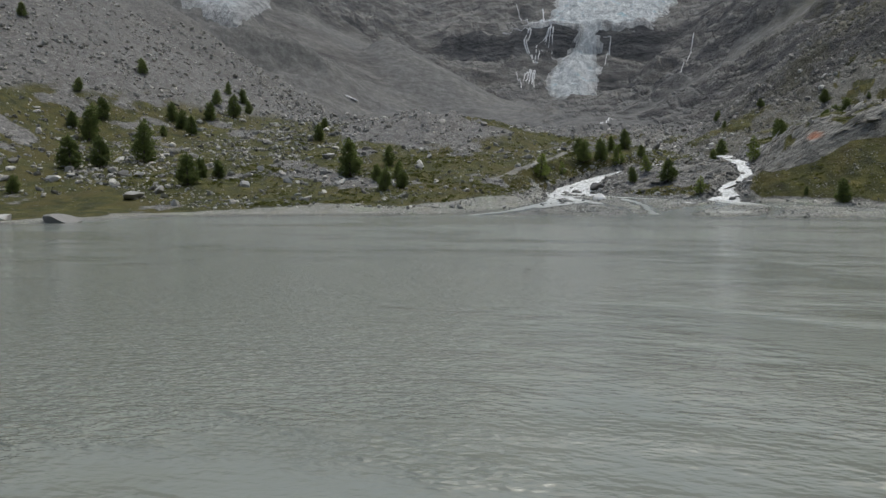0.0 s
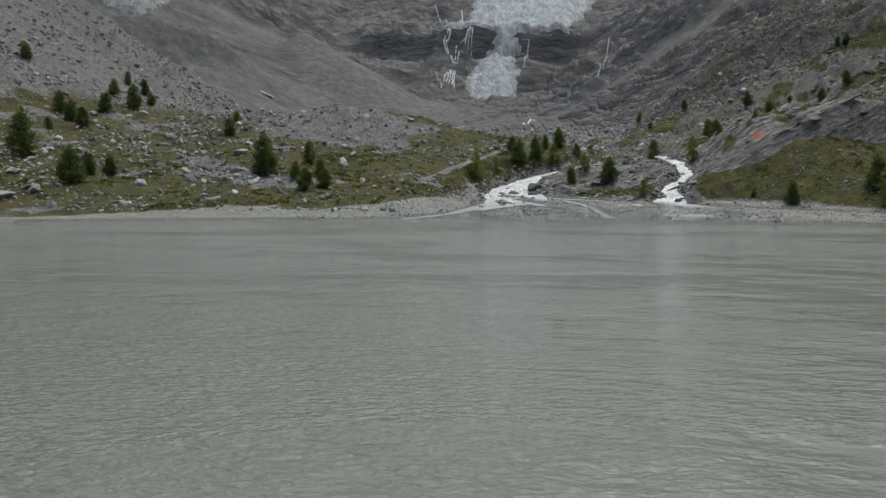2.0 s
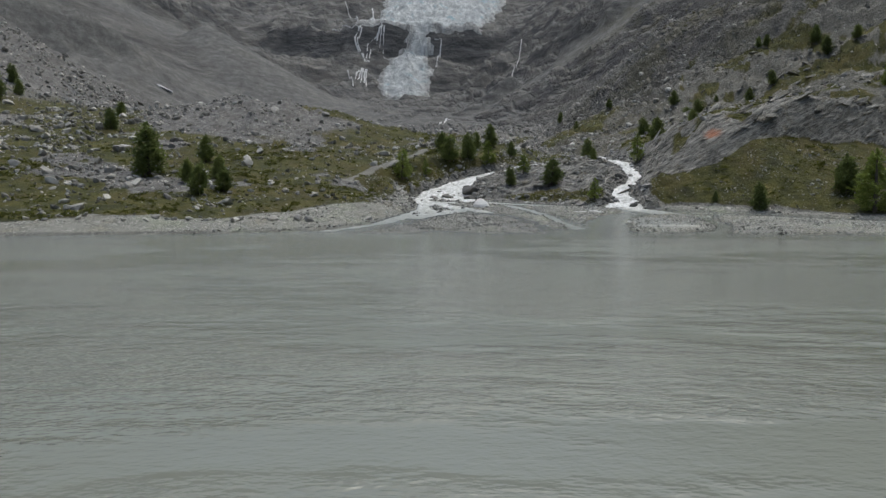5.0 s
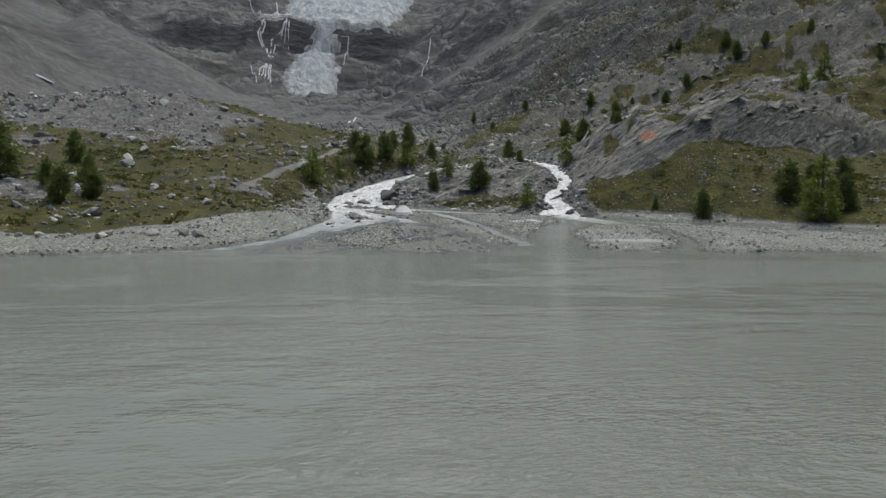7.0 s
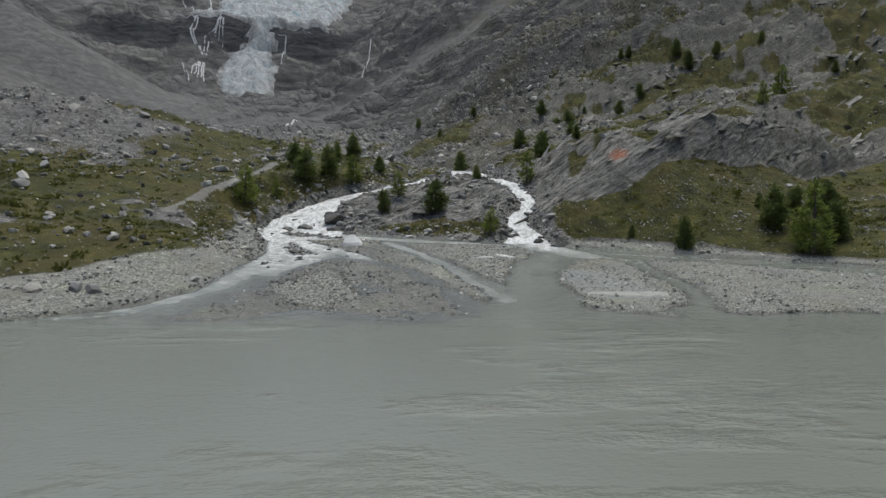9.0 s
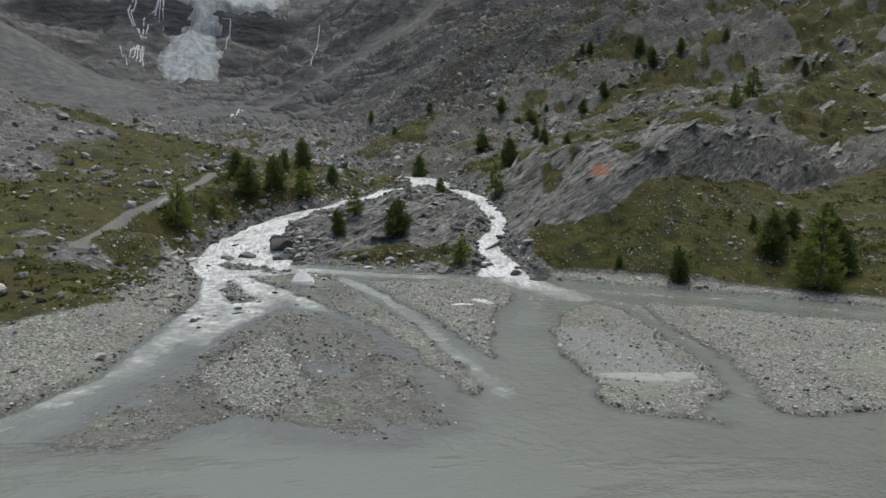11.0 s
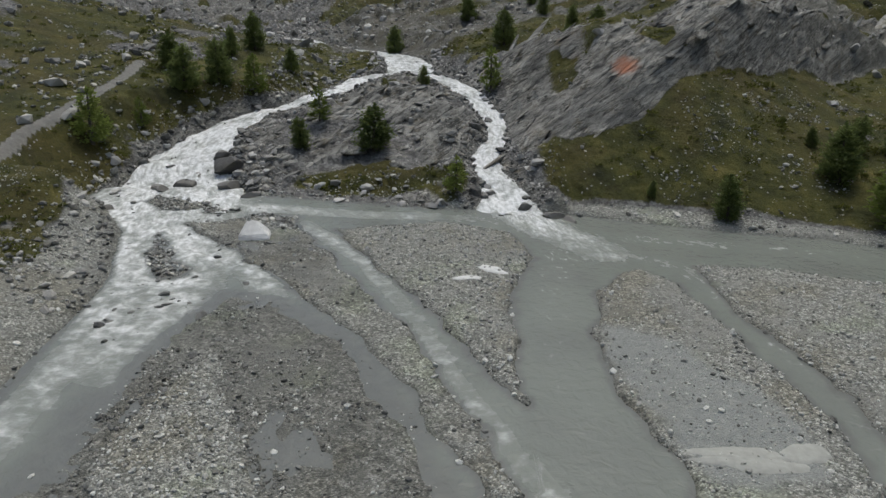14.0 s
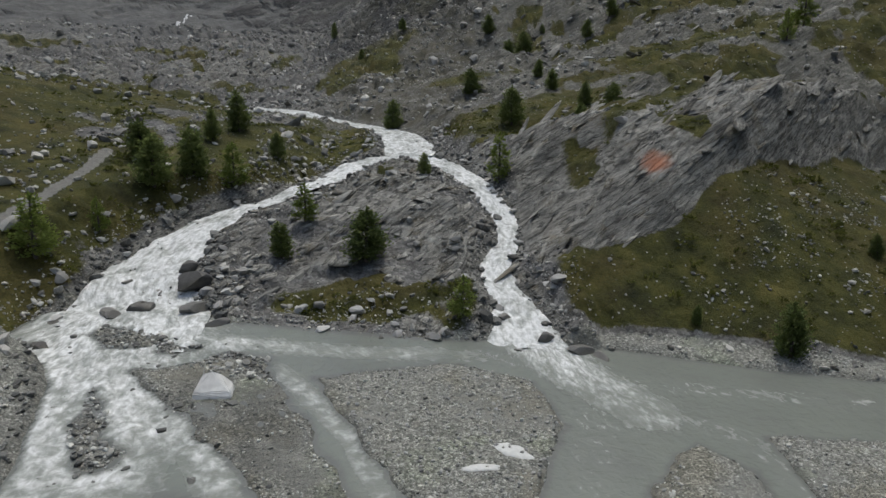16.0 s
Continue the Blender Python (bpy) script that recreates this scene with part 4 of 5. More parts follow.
def ice_field(name, ring, cell, thick, core, label):
    a = np.array(ring)
    xs, ys = np.arange(a[:, 0].min() - 10, a[:, 0].max() + 10, cell), np.arange(a[:, 1].min() - 10, a[:, 1].max() + 10, cell)
    X, Y = np.meshgrid(xs, ys)
    x, y = X.ravel(), Y.ravel()
    d = inside(x, y, ring) + 7 * fbm(x, y, 30, 4, 171)
    base = relief(x, y)[0]
    s, c = -0.37 * x + 0.93 * y, 0.93 * x + 0.37 * y
    crack = ridged(s + 14 * fbm(x, y, 120, 2, 172), c * 0.35, 26, 3, 173) * 4.5 + ridged(c, s * 0.6, 34, 3, 175) * 2.5
    edge = 0.25 * step(-4, 6, d) + 0.75 * step(2, 40, d)
    z = base + thick * edge + crack * edge - 4 * step(6, -6, d)
    cols = len(xs)
    keep = (d > -4).reshape(len(ys), cols)
    i = (np.arange(len(ys) - 1)[:, None] * cols + np.arange(cols - 1)[None, :])
    ok = keep[:-1, :-1] | keep[1:, 1:]
    i = i[ok]
    me = raw_mesh(name, np.stack([x, y, z], 1), np.stack([i, i + 1, i + cols + 1, i + cols], 1), ICE, True)
    me.attributes.new("core", "FLOAT", "POINT").data.foreach_set("value", step(0, core, d).astype(np.float32))
    bm = bmesh.new()
    bm.from_mesh(me)
    bmesh.ops.delete(bm, geom=[v for v in bm.verts if not v.link_faces], context="VERTS")
    bm.to_mesh(me)
    bm.free()
    return tagged(new(name, me), label, "glacier", kind="structure")


ice_field("glacier", TONGUE, 4.0, 10, 20, "blue-white crevassed glacier tongue hanging over dark cliffs")
ice_field("glacier", SIDE_ICE, 5.0, 7, 45, "grey-white side glacier above a debris slope")
FALLS_WATER = simple("falling_water", (0.40, 0.41, 0.415), (0.72, 0.73, 0.735), 0.5, 0.6, 0.5, 0.5)


def strand(line, width, seed, lift):
    """One thread of falling water that follows the rock."""
    p = np.array(line, float)
    length = np.concatenate([[0], np.cumsum(np.hypot(*np.diff(p, axis=0).T))])
    k = np.arange(0, length[-1], 1.5)
    cx, cy = np.interp(k, length, p[:, 0]), np.interp(k, length, p[:, 1])
    cx = cx + 2.2 * fbm(k, k * 0 + seed, 12, 3, 181)
    w = 1.5 * width * (0.55 + 0.45 * fbm(k, k * 0 + seed, 7, 3, 183))
    s = np.linspace(-1, 1, 7)
    X, Y = cx[:, None] + w[:, None] * s * 0.93, cy[:, None] + w[:, None] * s * 0.37
    z = relief(X.ravel(), Y.ravel())[0].reshape(X.shape)
    z = np.maximum(z, z.mean(1, keepdims=True)) + lift * (1 + (1 - s ** 2)[None, :])
    return grid_mesh("strand", X, Y, z, len(k), 7, {}, FALLS_WATER)


def waterfall(lines, width, label, lift=1.2):
    thing = new("waterfall")
    thing.matrix_basis = pose(0, 0, 0)
    for k, line in enumerate(lines):
        strand(line, 0.72 * width * (1 - 0.12 * (k % 3)), 7 * k + len(line), lift).parent = thing
    tagged(thing, label, "waterfall", group="waterfalls")


waterfall([[(-496, 946), (-498, 929), (-475, 911), (-454, 889)], [(-492, 946), (-493, 928), (-473, 911), (-455, 890)]], 1.7, "white meltwater fall bending down a dark cliff")
waterfall([[(-462, 961), (-468, 944), (-477, 933), (-470, 913), (-454, 889)], [(-462, 960), (-465, 946), (-471, 930), (-463, 912)], [(-461, 959), (-461, 948), (-458, 930)], [(-460, 960), (-456, 948), (-451, 934)], [(-464, 961), (-464, 945), (-465, 928)]], 1.5, "white veil of meltwater fanning out over a dark cliff")
waterfall([[(-496, 946), (-470, 957), (-434, 976)]], 1.6, "bright line of meltwater along the ice edge")
waterfall([[(-657, 1339), (-596, 1216), (-488, 986)]], 2.4, "tall white waterfall beside the glacier")
waterfall([[(-565, 979), (-524, 938), (-508, 940), (-497, 944)]], 1.3, "thin white thread of water on a dark cliff")
waterfall([[(-698, 1288), (-629, 1198), (-546, 1068)]], 1.2, "thin white thread of water on a dark cliff")
waterfall([[(-461, 830), (-444, 808), (-426, 777)]], 1.1, "thin white thread of water on a dark cliff")
waterfall([[(-448, 852), (-446, 831), (-436, 803)], [(-447, 854), (-441, 829), (-430, 800)], [(-446, 854), (-438, 828), (-424, 797)], [(-444, 854), (-432, 824), (-417, 793)], [(-441, 854), (-426, 818), (-411, 789)]], 1.4, "white veil of water over a low rock step")
waterfall([[(-379, 981), (-368, 985), (-366, 975), (-353, 913)]], 1.3, "white meltwater fall beside the ice tongue")
waterfall([[(-188, 796), (-168, 660), (-156, 598)]], 0.9, "thin white thread of water on a far rock wall")
waterfall([[(-168, 434), (-158, 392), (-146, 349)], [(-150, 362), (-143, 340)]], 0.9, "small white brook on a rock step", 0.35)


def snow_patch():
    v, f = ball(3)
    v = v * np.array([9, 3.0, 0.9]) * (1 + 0.25 * fbm(v[:, 0] * 3, v[:, 1] * 3 + v[:, 2], 1.0, 3, 191))[:, None]
    me = raw_mesh("snow_patch", v, f, simple("old_snow", (0.55, 0.56, 0.57), (0.8, 0.81, 0.82), 1.5, 0.8), True)
    ob = new("snow_patch", me)
    ob.matrix_basis = pose(-380, 350, height(-380, 350) - 0.1, 0, 24, 35)
    tagged(ob, "small white patch of old snow on scree", "snow")


snow_patch()

# ---------------------------------------------------------------- trees
BARK = simple("grey_bark", (0.05, 0.042, 0.035), (0.16, 0.14, 0.12), 14, 0.9, 0.6, 0.03)


def needles(name, dark, light):
    n = Nodes(name)
    v = n.math("ADD", n.math("MULTIPLY", n.island(), 0.6), n.math("MULTIPLY", n.random(), 0.4))
    colour = n.ramp(v, (0.1, dark), (0.9, light))
    n.done(colour, 0.7, Specular_IOR_Level=0.25)
    glow = n.add("ShaderNodeBsdfTranslucent", Color=colour)
    both = n.t.nodes.new("ShaderNodeMixShader")
    both.inputs[0].default_value = 0.5
    n.t.links.new(n.b.outputs[0], both.inputs[1])
    n.t.links.new(glow.outputs[0], both.inputs[2])
    n.t.links.new(both.outputs[0], n.t.nodes["Material Output"].inputs["Surface"])
    return n.m


PINE, LARCH = needles("pine_needles", (0.10, 0.135, 0.048), (0.25, 0.30, 0.105)), needles("larch_needles", (0.13, 0.18, 0.04), (0.30, 0.36, 0.10))
SHRUB = needles("shrub_leaves", (0.055, 0.068, 0.018), (0.17, 0.18, 0.05))


def tufts(centres, dirs, length, width, rng):
    """Two crossed slim leaves for every tuft."""
    n = len(centres)
    side = np.cross(dirs, rng.normal(size=(n, 3)) * 0.5 + np.array([0, 0, 1.0]))
    side /= np.linalg.norm(side, axis=1)[:, None] + 1e-9
    up = np.cross(dirs, side)
    v, f = [], []
    for k, s in enumerate((side, up)):
        tip = centres + dirs * length[:, None]
        mid = centres + dirs * (length * 0.45)[:, None]
        quad = np.stack([centres - dirs * (length * 0.15)[:, None], mid + s * width[:, None], tip, mid - s * width[:, None]], 1)
        v.append(quad.reshape(-1, 3))
        f.append((np.arange(n) * 4 + k * n * 4)[:, None] + np.arange(4))
    return np.concatenate(v), np.concatenate(f)


def make_tree(kind, seed):
    """A conifer one metre high: tapered trunk with limbs, and a crown of many tufts."""
    rng = np.random.default_rng(seed)
    thing = new("conifer_tree")
    larch = kind == "larch"
    lean = rng.normal(scale=0.03, size=2)
    axis = lambda h: np.stack([lean[0] * h ** 1.5, lean[1] * h ** 1.5, h], -1)
    v, f = [], []

    def tube(points, radii, sides):
        base = len(v)
        for p, r in zip(points, radii):
            for k in range(sides):
                a = 2 * math.pi * k / sides
                v.append((p[0] + r * math.cos(a), p[1] + r * math.sin(a), p[2]))
        for i in range(len(points) - 1):
            for k in range(sides):
                f.append((base + i * sides + k, base + i * sides + (k + 1) % sides, base + (i + 1) * sides + (k + 1) % sides, base + (i + 1) * sides + k))

    hs = np.linspace(-0.03, 0.97, 9)
    tube([axis(max(h, 0)) + np.array([0, 0, min(h, 0)]) for h in hs], 0.026 * (1.03 - hs) ** 0.8 + 0.003, 7)
    cent, dirs = [], []
    levels = 17 if larch else 20
    for k in range(levels):
        h0 = (0.06 if larch else 0.03) + 0.92 * k / levels
        reach = (0.26 if larch else 0.27) * ((1 - h0) ** 0.75) * (0.55 + 0.45 * min(1, h0 / 0.22)) + 0.015
        for b in range(rng.integers(5, 8)):
            a = rng.uniform(0, 2 * math.pi)
            l = reach * rng.uniform(0.55, 1.22)
            out = np.array([math.cos(a), math.sin(a), rng.uniform(-0.1, 0.35) if larch else rng.uniform(0.1, 0.6)])
            out /= np.linalg.norm(out)
            root = axis(np.array(h0 + rng.uniform(-0.02, 0.02)))
            if k % 2 == 0 and b < 4:
                tube([root, root + out * l * 0.6], [0.006, 0.003], 4)
            n = max(4, int((24 if larch else 30) * l / 0.27))
            s = rng.uniform(0.35, 1.0, n) ** 0.7
            p = root + out * (l * s)[:, None] + rng.normal(scale=0.020 + 0.012 * (not larch), size=(n, 3)) * (0.5 + s)[:, None]
            d = out + rng.normal(scale=0.55, size=(n, 3)) + np.array([0, 0, 0.25])
            cent.append(p)
            dirs.append(d / np.linalg.norm(d, axis=1)[:, None])
    top = axis(np.linspace(0.9, 1.0, 26))
    cent.append(top + rng.normal(scale=0.008, size=top.shape))
    d = np.array([0, 0, 1.0]) + rng.normal(scale=0.4, size=top.shape)
    dirs.append(d / np.linalg.norm(d, axis=1)[:, None])
    cent, dirs = np.concatenate(cent), np.concatenate(dirs)
    n = len(cent)
    vv, ff = tufts(cent, dirs, rng.uniform(0.035, 0.07, n), rng.uniform(0.009, 0.016, n) * (0.9 if larch else 1.2), rng)
    part("trunk", raw_mesh("trunk", v, f, BARK, True), thing)
    part("crown", raw_mesh("crown", vv, ff, LARCH if larch else PINE), thing, "feathery light green crown" if larch else "dense dark green crown")
    tagged(thing, "feathery light green larch growing on an alpine slope" if larch else "dark green stone pine growing among rocks and grass", "tree", group="scattered conifers")
    return thing


# where the trees stand: x, y, height
WEST_TREES = [(-101.7, -59.8, 3.2), (-116.8, -41.4, 6.9), (-144.2, -21.5, 8.9), (-117.9, -34.1, 6.6), (-115.3, -25.1, 9.2), (-83, -37.3, 5.8), (-88.6, -29.9, 4.2), (-85.1, -28.4, 3.6), (-63.5, -13.1, 7.5), (-55.9, -13.9, 3.4), (-50.1, -19, 4.2), (-48.6, -15.4, 3.2), (-54.2, -9.1, 3.4), (-65.8, 2.7, 4.4), (-106, 22.6, 4.4), (-157.9, -9.5, 5.4)]
SLOPE_TREES = [(-187.5, 22.7, 5.2), (-219, -0.4, 4.7), (-172.9, -8.1, 3.9), (-156, 11.5, 5.7), (-149.4, 9.8, 5.5), (-142.7, 8.4, 5.3), (-156.8, 25.9, 5.9), (-172.8, 41.5, 5.2), (-189.2, 60.1, 4.7), (-161.4, 39.3, 7.6), (-182.8, 62, 5.6), (-167.7, 51.5, 4.3), (-143.9, -0.1, 3), (-153.7, -20.6, 4.1), (-117.2, 37, 3.6)]
FAN_TREES = [(22.1, 13.6, 4.0), (16.2, 16.8, 1.5), (34.1, 18.4, 5.3), (38.1, 23.2, 3.5), (36, 11.1, 8.0), (42.1, 22.3, 4.4), (39.7, 14.1, 4.6), (-10.3, 25.6, 4.5), (-16.8, 31.8, 3.5), (-18, 26.6, 3.2), (-5.6, 45.5, 2.4), (-1.9, 17.4, 3.3),
             (-30.3, 57.7, 5.1), (-32, 52, 3.8), (-30.1, 39.6, 5.3), (-32.9, 35.8, 4.9), (-36.5, 42, 4.3), (-26, 40.2, 4.4), (-23.5, 49.7, 3), (-37.1, 21.3, 5.1), (-35, 28, 3.0), (34.2, 24.1, 2)]
HILL_TREES = [(-12.2, 86.3, 4.8), (1.6, 92.1, 4.7), (6, 62.6, 5), (3, 44.8, 5.2), (16.6, 66, 3.4), (20.2, 63.8, 3.7), (14.9, 60.4, 3.2), (8.1, 149.8, 4.6), (12.1, 136.7, 5.7), (15.5, 133.8, 5.6), (13.2, 90.7, 2.9), (-15, 168.1, 3.3), (-44, 231.1, 4), (-25.5, 157.1, 2.9), (55.5, 89.1, 5.1), (13.6, 77.4, 3.2), (51.5, 160.1, 5.7), (53.6, 151.4, 5.9), (61.3, 150.1, 3.9), (73.3, 146.7, 3.5)]
SPUR_TREES = [(62.3, 97.5, 6.9), (77.6, 106.2, 3.3), (36.8, 138.6, 4.5), (29.9, 132.9, 3.9), (21.1, 144.5, 2.2), (-46.5, 248.2, 4.1), (-16.4, 185.5, 2.6), (35.6, 172.4, 3.8), (38, 172, 3.8)]
LARCHES = {(36, 11.1, 8.0), (-37.1, 21.3, 5.1), (-35, 28, 3.0), (-1.9, 17.4, 3.3), (3, 44.8, 5.2), (62.3, 97.5, 6.9), (55.5, 89.1, 5.1), (-16.8, 31.8, 3.5), (-26, 40.2, 4.4)}
models = {"pine": [make_tree("pine", 11 + k) for k in range(4)], "larch": [make_tree("larch", 31 + k) for k in range(3)]}
used = {}
rng = np.random.default_rng(5)
for spot in WEST_TREES + SLOPE_TREES + FAN_TREES + HILL_TREES + SPUR_TREES:
    kind = "larch" if spot in LARCHES else "pine"
    k = used[kind] = used.get(kind, -1) + 1
    model = models[kind][k % len(models[kind])]
    x, y, h = spot
    wide = rng.uniform(1.1, 1.5)
    m = Matrix.Translation((x, y, height(x, y) - 0.05)) @ Matrix.Rotation(rng.uniform(0, 6.28), 4, "Z") @ Matrix.Diagonal((h * wide, h * wide, h * 1.03, 1))
    if k < len(models[kind]):
        model.matrix_basis = m
        continue
    base_scale = model.matrix_basis.to_scale()
    copy_thing(model, m @ Matrix.Diagonal((1 / base_scale[0], 1 / base_scale[1], 1 / base_scale[2], 1)))


# ---------------------------------------------------------------- boulders and stones
def spots(n, x0, x1, y0, y1, seed):
    rng = np.random.default_rng(seed)
    x, y = rng.uniform(x0, x1, n), rng.uniform(y0, y1, n)
    z, inland, foot, arms, bars, flat = relief(x, y)
    grass, rock, gravel, trail = covers(x, y, z, inland, foot, arms, bars, flat)
    return rng, x, y, z, inland, foot, arms, bars, flat, grass, rock, gravel, trail


def sizes(rng, n, least, most, power=2.3):
    u = rng.uniform(0, 1, n)
    return (least ** -power * (1 - u) + most ** -power * u) ** (-1 / power)


big_meshes = [raw_mesh("boulder", v, f, PALE_ONE, True) for v, f in BIG]
wet_meshes = [raw_mesh("boulder", v, f, WET_ONE, True) for v, f in BIG]
for me in big_meshes + wet_meshes:
    me.set_sharp_from_angle(angle=radians(28))


def boulder(x, y, w, d, h, turn, label, wet_dark=False, z=None, k=[0]):
    k[0] += 1
    ob = new("boulder", (wet_meshes if wet_dark else big_meshes)[k[0] % 8])
    z = height(x, y) if z is None else z
    ob.matrix_basis = Matrix.Translation((x, y, z + h * 0.22)) @ Matrix.Rotation(turn, 4, "Z") @ Matrix.Diagonal((w, d, h * 1.25, 1))
    return tagged(ob, label, "boulder", group="boulders by the water" if wet_dark else "pale boulders")


for x, y, w, d, h in ((-82, -49, 4.6, 3.2, 1.7), (-57.0, -75.0, 4.6, 3.2, 2.0), (-62.5, -79, 3, 2.2, 1.3), (-107, -50, 3.0, 2.2, 2.0), (-100, -36, 3.2, 2.4, 1.7), (-110, -45, 2.4, 1.8, 1.4)):
    boulder(x, y, w, d, h, x * 0.7, "large pale grey boulder lying on the lake shore" if y < -48 else "large pale boulder lying in the grass")
boulder(-28.3, -27.3, 1.0, 0.8, 0.85, 0.6, "pale block resting on a gravel bank")
boulder(-24.6, -19.5, 0.9, 0.7, 0.6, 0.2, "pale block resting on a gravel bank")
for x, y, w, d, h, t in ((6.7, 14.1, 2.0, 1.5, 1.2, 0.4), (8.1, 13.4, 1.6, 1.2, 0.9, 1.5), (2.2, 14.0, 1.2, 0.9, 0.7, 2.2), (4.4, 15.4, 1.3, 1.0, 0.9, 0.2), (1.4, 18.5, 1.3, 1.0, 0.9, 0.9), (-27.3, 18.3, 2.2, 1.6, 2.2, 0.5), (-29.4, 17.7, 2.6, 2.0, 1.3, 2.0),
                         (-24.6, 21.8, 3.2, 2.2, 2.0, 0.3), (-23.4, 18.6, 2.6, 1.8, 1.3, 1.2), (-20.8, 16.6, 2.4, 1.7, 1.2, 0.1), (-31.5, 11.5, 1.3, 1.1, 0.9, 0.7), (-25.6, 24.6, 2.0, 1.6, 1.4, 0.6), (-30.2, 22.4, 1.3, 1.0, 0.8, 1.0)):
    boulder(x, y, w, d, h, t, "dark wet boulder washed by the stream", True, max(height(x, y), float(bed_level(np.array(x), np.array(y)))) - 0.15 if y > 15 else None)


def named_boulders():
    """The largest loose stones of the slopes, one by one."""
    rng, x, y, z, inland, foot, arms, bars, flat, grass, rock, gravel, trail = spots(2600, -120, 90, -45, 130, 301)
    ok = (inland > 4) & (arms > 1.2) & (rng.uniform(0, 1, len(x)) < np.where(x < -45, 0.5, np.where(y > 80, 0.4, 0.13)))
    s = sizes(rng, len(x), 0.9, 2.8, 2.6)
    for k in np.where(ok)[0][:190]:
        boulder(x[k], y[k], s[k], s[k] * rng.uniform(0.65, 0.95), s[k] * rng.uniform(0.5, 0.85), rng.uniform(0, 6.28), "weathered pale grey boulder on the slope", False, z[k])


named_boulders()


def stuff(name, me, label, category="stones"):
    return tagged(new(name, me), label, category, kind="stuff")


def rubble():
    rng, x, y, z, inland, foot, arms, bars, flat, grass, rock, gravel, trail = spots(60000, -135, -12, -50, 135, 311)
    m = np.hypot((x + 90) / 38, (y - 56) / 34)
    clump = fbm(x, y, 11, 3, 313)
    near = step(160, 60, np.hypot(x + 10, y + 20))
    want = (0.12 + 0.5 * step(0.0, 0.35, clump) + 0.15 * step(1.1, 0.6, m) + 0.3 * (1 - grass)) * (0.35 + 0.65 * near) * (1 - 0.65 * step(1.1, 0.7, m))
    ok = (inland > 5) & (arms > 0.8) & (trail < 0.4) & (x < np.interp(y, [10, 30, 45, 61, 100], [-31, -30, -20, -12, -20])) & (rng.uniform(0, 1, len(x)) < want * 0.65)
    s = sizes(rng, len(x), 0.28, 2.3, 2.0)
    stuff("bench_stones", scattered("bench_stones", x[ok], y[ok], z[ok], s[ok], ICO, PALE, rng), "pale loose stones strewn over grass and moraine")
    rng, x, y, z, inland, foot, arms, bars, flat, grass, rock, gravel, trail = spots(46000, -90, 110, 20, 220, 321)
    clump = fbm(x, y, 13, 3, 323)
    want = (0.06 + 0.3 * step(0.0, 0.3, clump) + 0.5 * step(70, 85, y) * (1 - grass)) * np.where(x < 60, 1, 0.6)
    ok = (arms > 0.8) & ((foot > 3) | (y > 66)) & (rng.uniform(0, 1, len(x)) < want * 0.6)
    s = sizes(rng, len(x), 0.3, 2.0, 2.0)
    stuff("hillside_stones", scattered("hillside_stones", x[ok], y[ok], z[ok], s[ok], ICO, PALE, rng), "grey loose stones between slabs on the hillside")
    rng, x, y, z, inland, foot, arms, bars, flat, grass, rock, gravel, trail = spots(15000, -215, 10, 92, 340, 325)
    want = 0.25 + 0.6 * step(-0.05, 0.3, fbm(x, y, 26, 3, 327)) - 0.3 * grass
    ok = (arms > 3) & (rng.uniform(0, 1, len(x)) < want)
    s = sizes(rng, len(x), 0.5, 3.6, 2.1)
    stuff("valley_stones", scattered("valley_stones", x[ok], y[ok], z[ok], s[ok], ICO, PALE, rng), "pale stones and blocks strewn over the valley floor")
    rng, x, y, z, inland, foot, arms, bars, flat, grass, rock, gravel, trail = spots(48000, -40, 12, 11, 75, 331)
    edge = step(5.0, 0.5, arms) * step(-0.6, 0.3, arms)
    on_island = (inland > 0.2) & (x > -26) & (x < 3.5) & (y < 58)
    z = np.where(arms < -0.2, bed_level(x, y) - 0.05, z)
    want = 0.7 * edge + np.where(on_island, 0.6 * step(24, 15, y) + 0.3 * step(-0.1, 0.3, fbm(x, y, 5, 3, 333)), 0)
    inflow = (arms <= -0.2) & (rng.uniform(0, 1, len(x)) < 0.012)
    ok = (((inland > 0) & (arms > -0.2) & (rng.uniform(0, 1, len(x)) < want)) | inflow) & (foot < 2)
    s = sizes(rng, len(x), 0.13, 1.5, 2.0)
    dark = (arms < 1.6) & (rng.uniform(0, 1, len(x)) < 0.75)
    for k in np.where(ok & ~dark & (s > 0.85))[0][:110]:
        boulder(x[k], y[k], s[k], s[k] * rng.uniform(0.65, 0.95), s[k] * rng.uniform(0.5, 0.85), rng.uniform(0, 6.28), "angular grey block lying on the rocky island", False, z[k])
        ok[k] = False
    stuff("island_stones", scattered("island_stones", x[ok & ~dark], y[ok & ~dark], z[ok & ~dark], s[ok & ~dark], ICO, PALE, rng), "angular grey blocks covering the rocky island")
    stuff("stream_edge_stones", scattered("stream_edge_stones", x[ok & dark], y[ok & dark], z[ok & dark], s[ok & dark] * 1.15, ICO, WET, rng), "dark wet blocks lining the stream")
    rng, x, y, z, inland, foot, arms, bars, flat, grass, rock, gravel, trail = spots(30000, 4, 75, -5, 50, 341)
    clump = fbm(x, y, 6, 3, 343)
    want = 0.35 * step(3.2, 1.0, inland) + 0.7 * step(0.22, 0.36, clump) + 0.03
    ok = (inland > 0.1) & (foot < -0.5) & (rng.uniform(0, 1, len(x)) < want)
    s = sizes(rng, len(x), 0.12, 0.8, 2.2)
    stuff("bank_stones", scattered("bank_stones", x[ok], y[ok], z[ok], s[ok], ICO, PALE, rng), "small pale stones on a grassy bank")


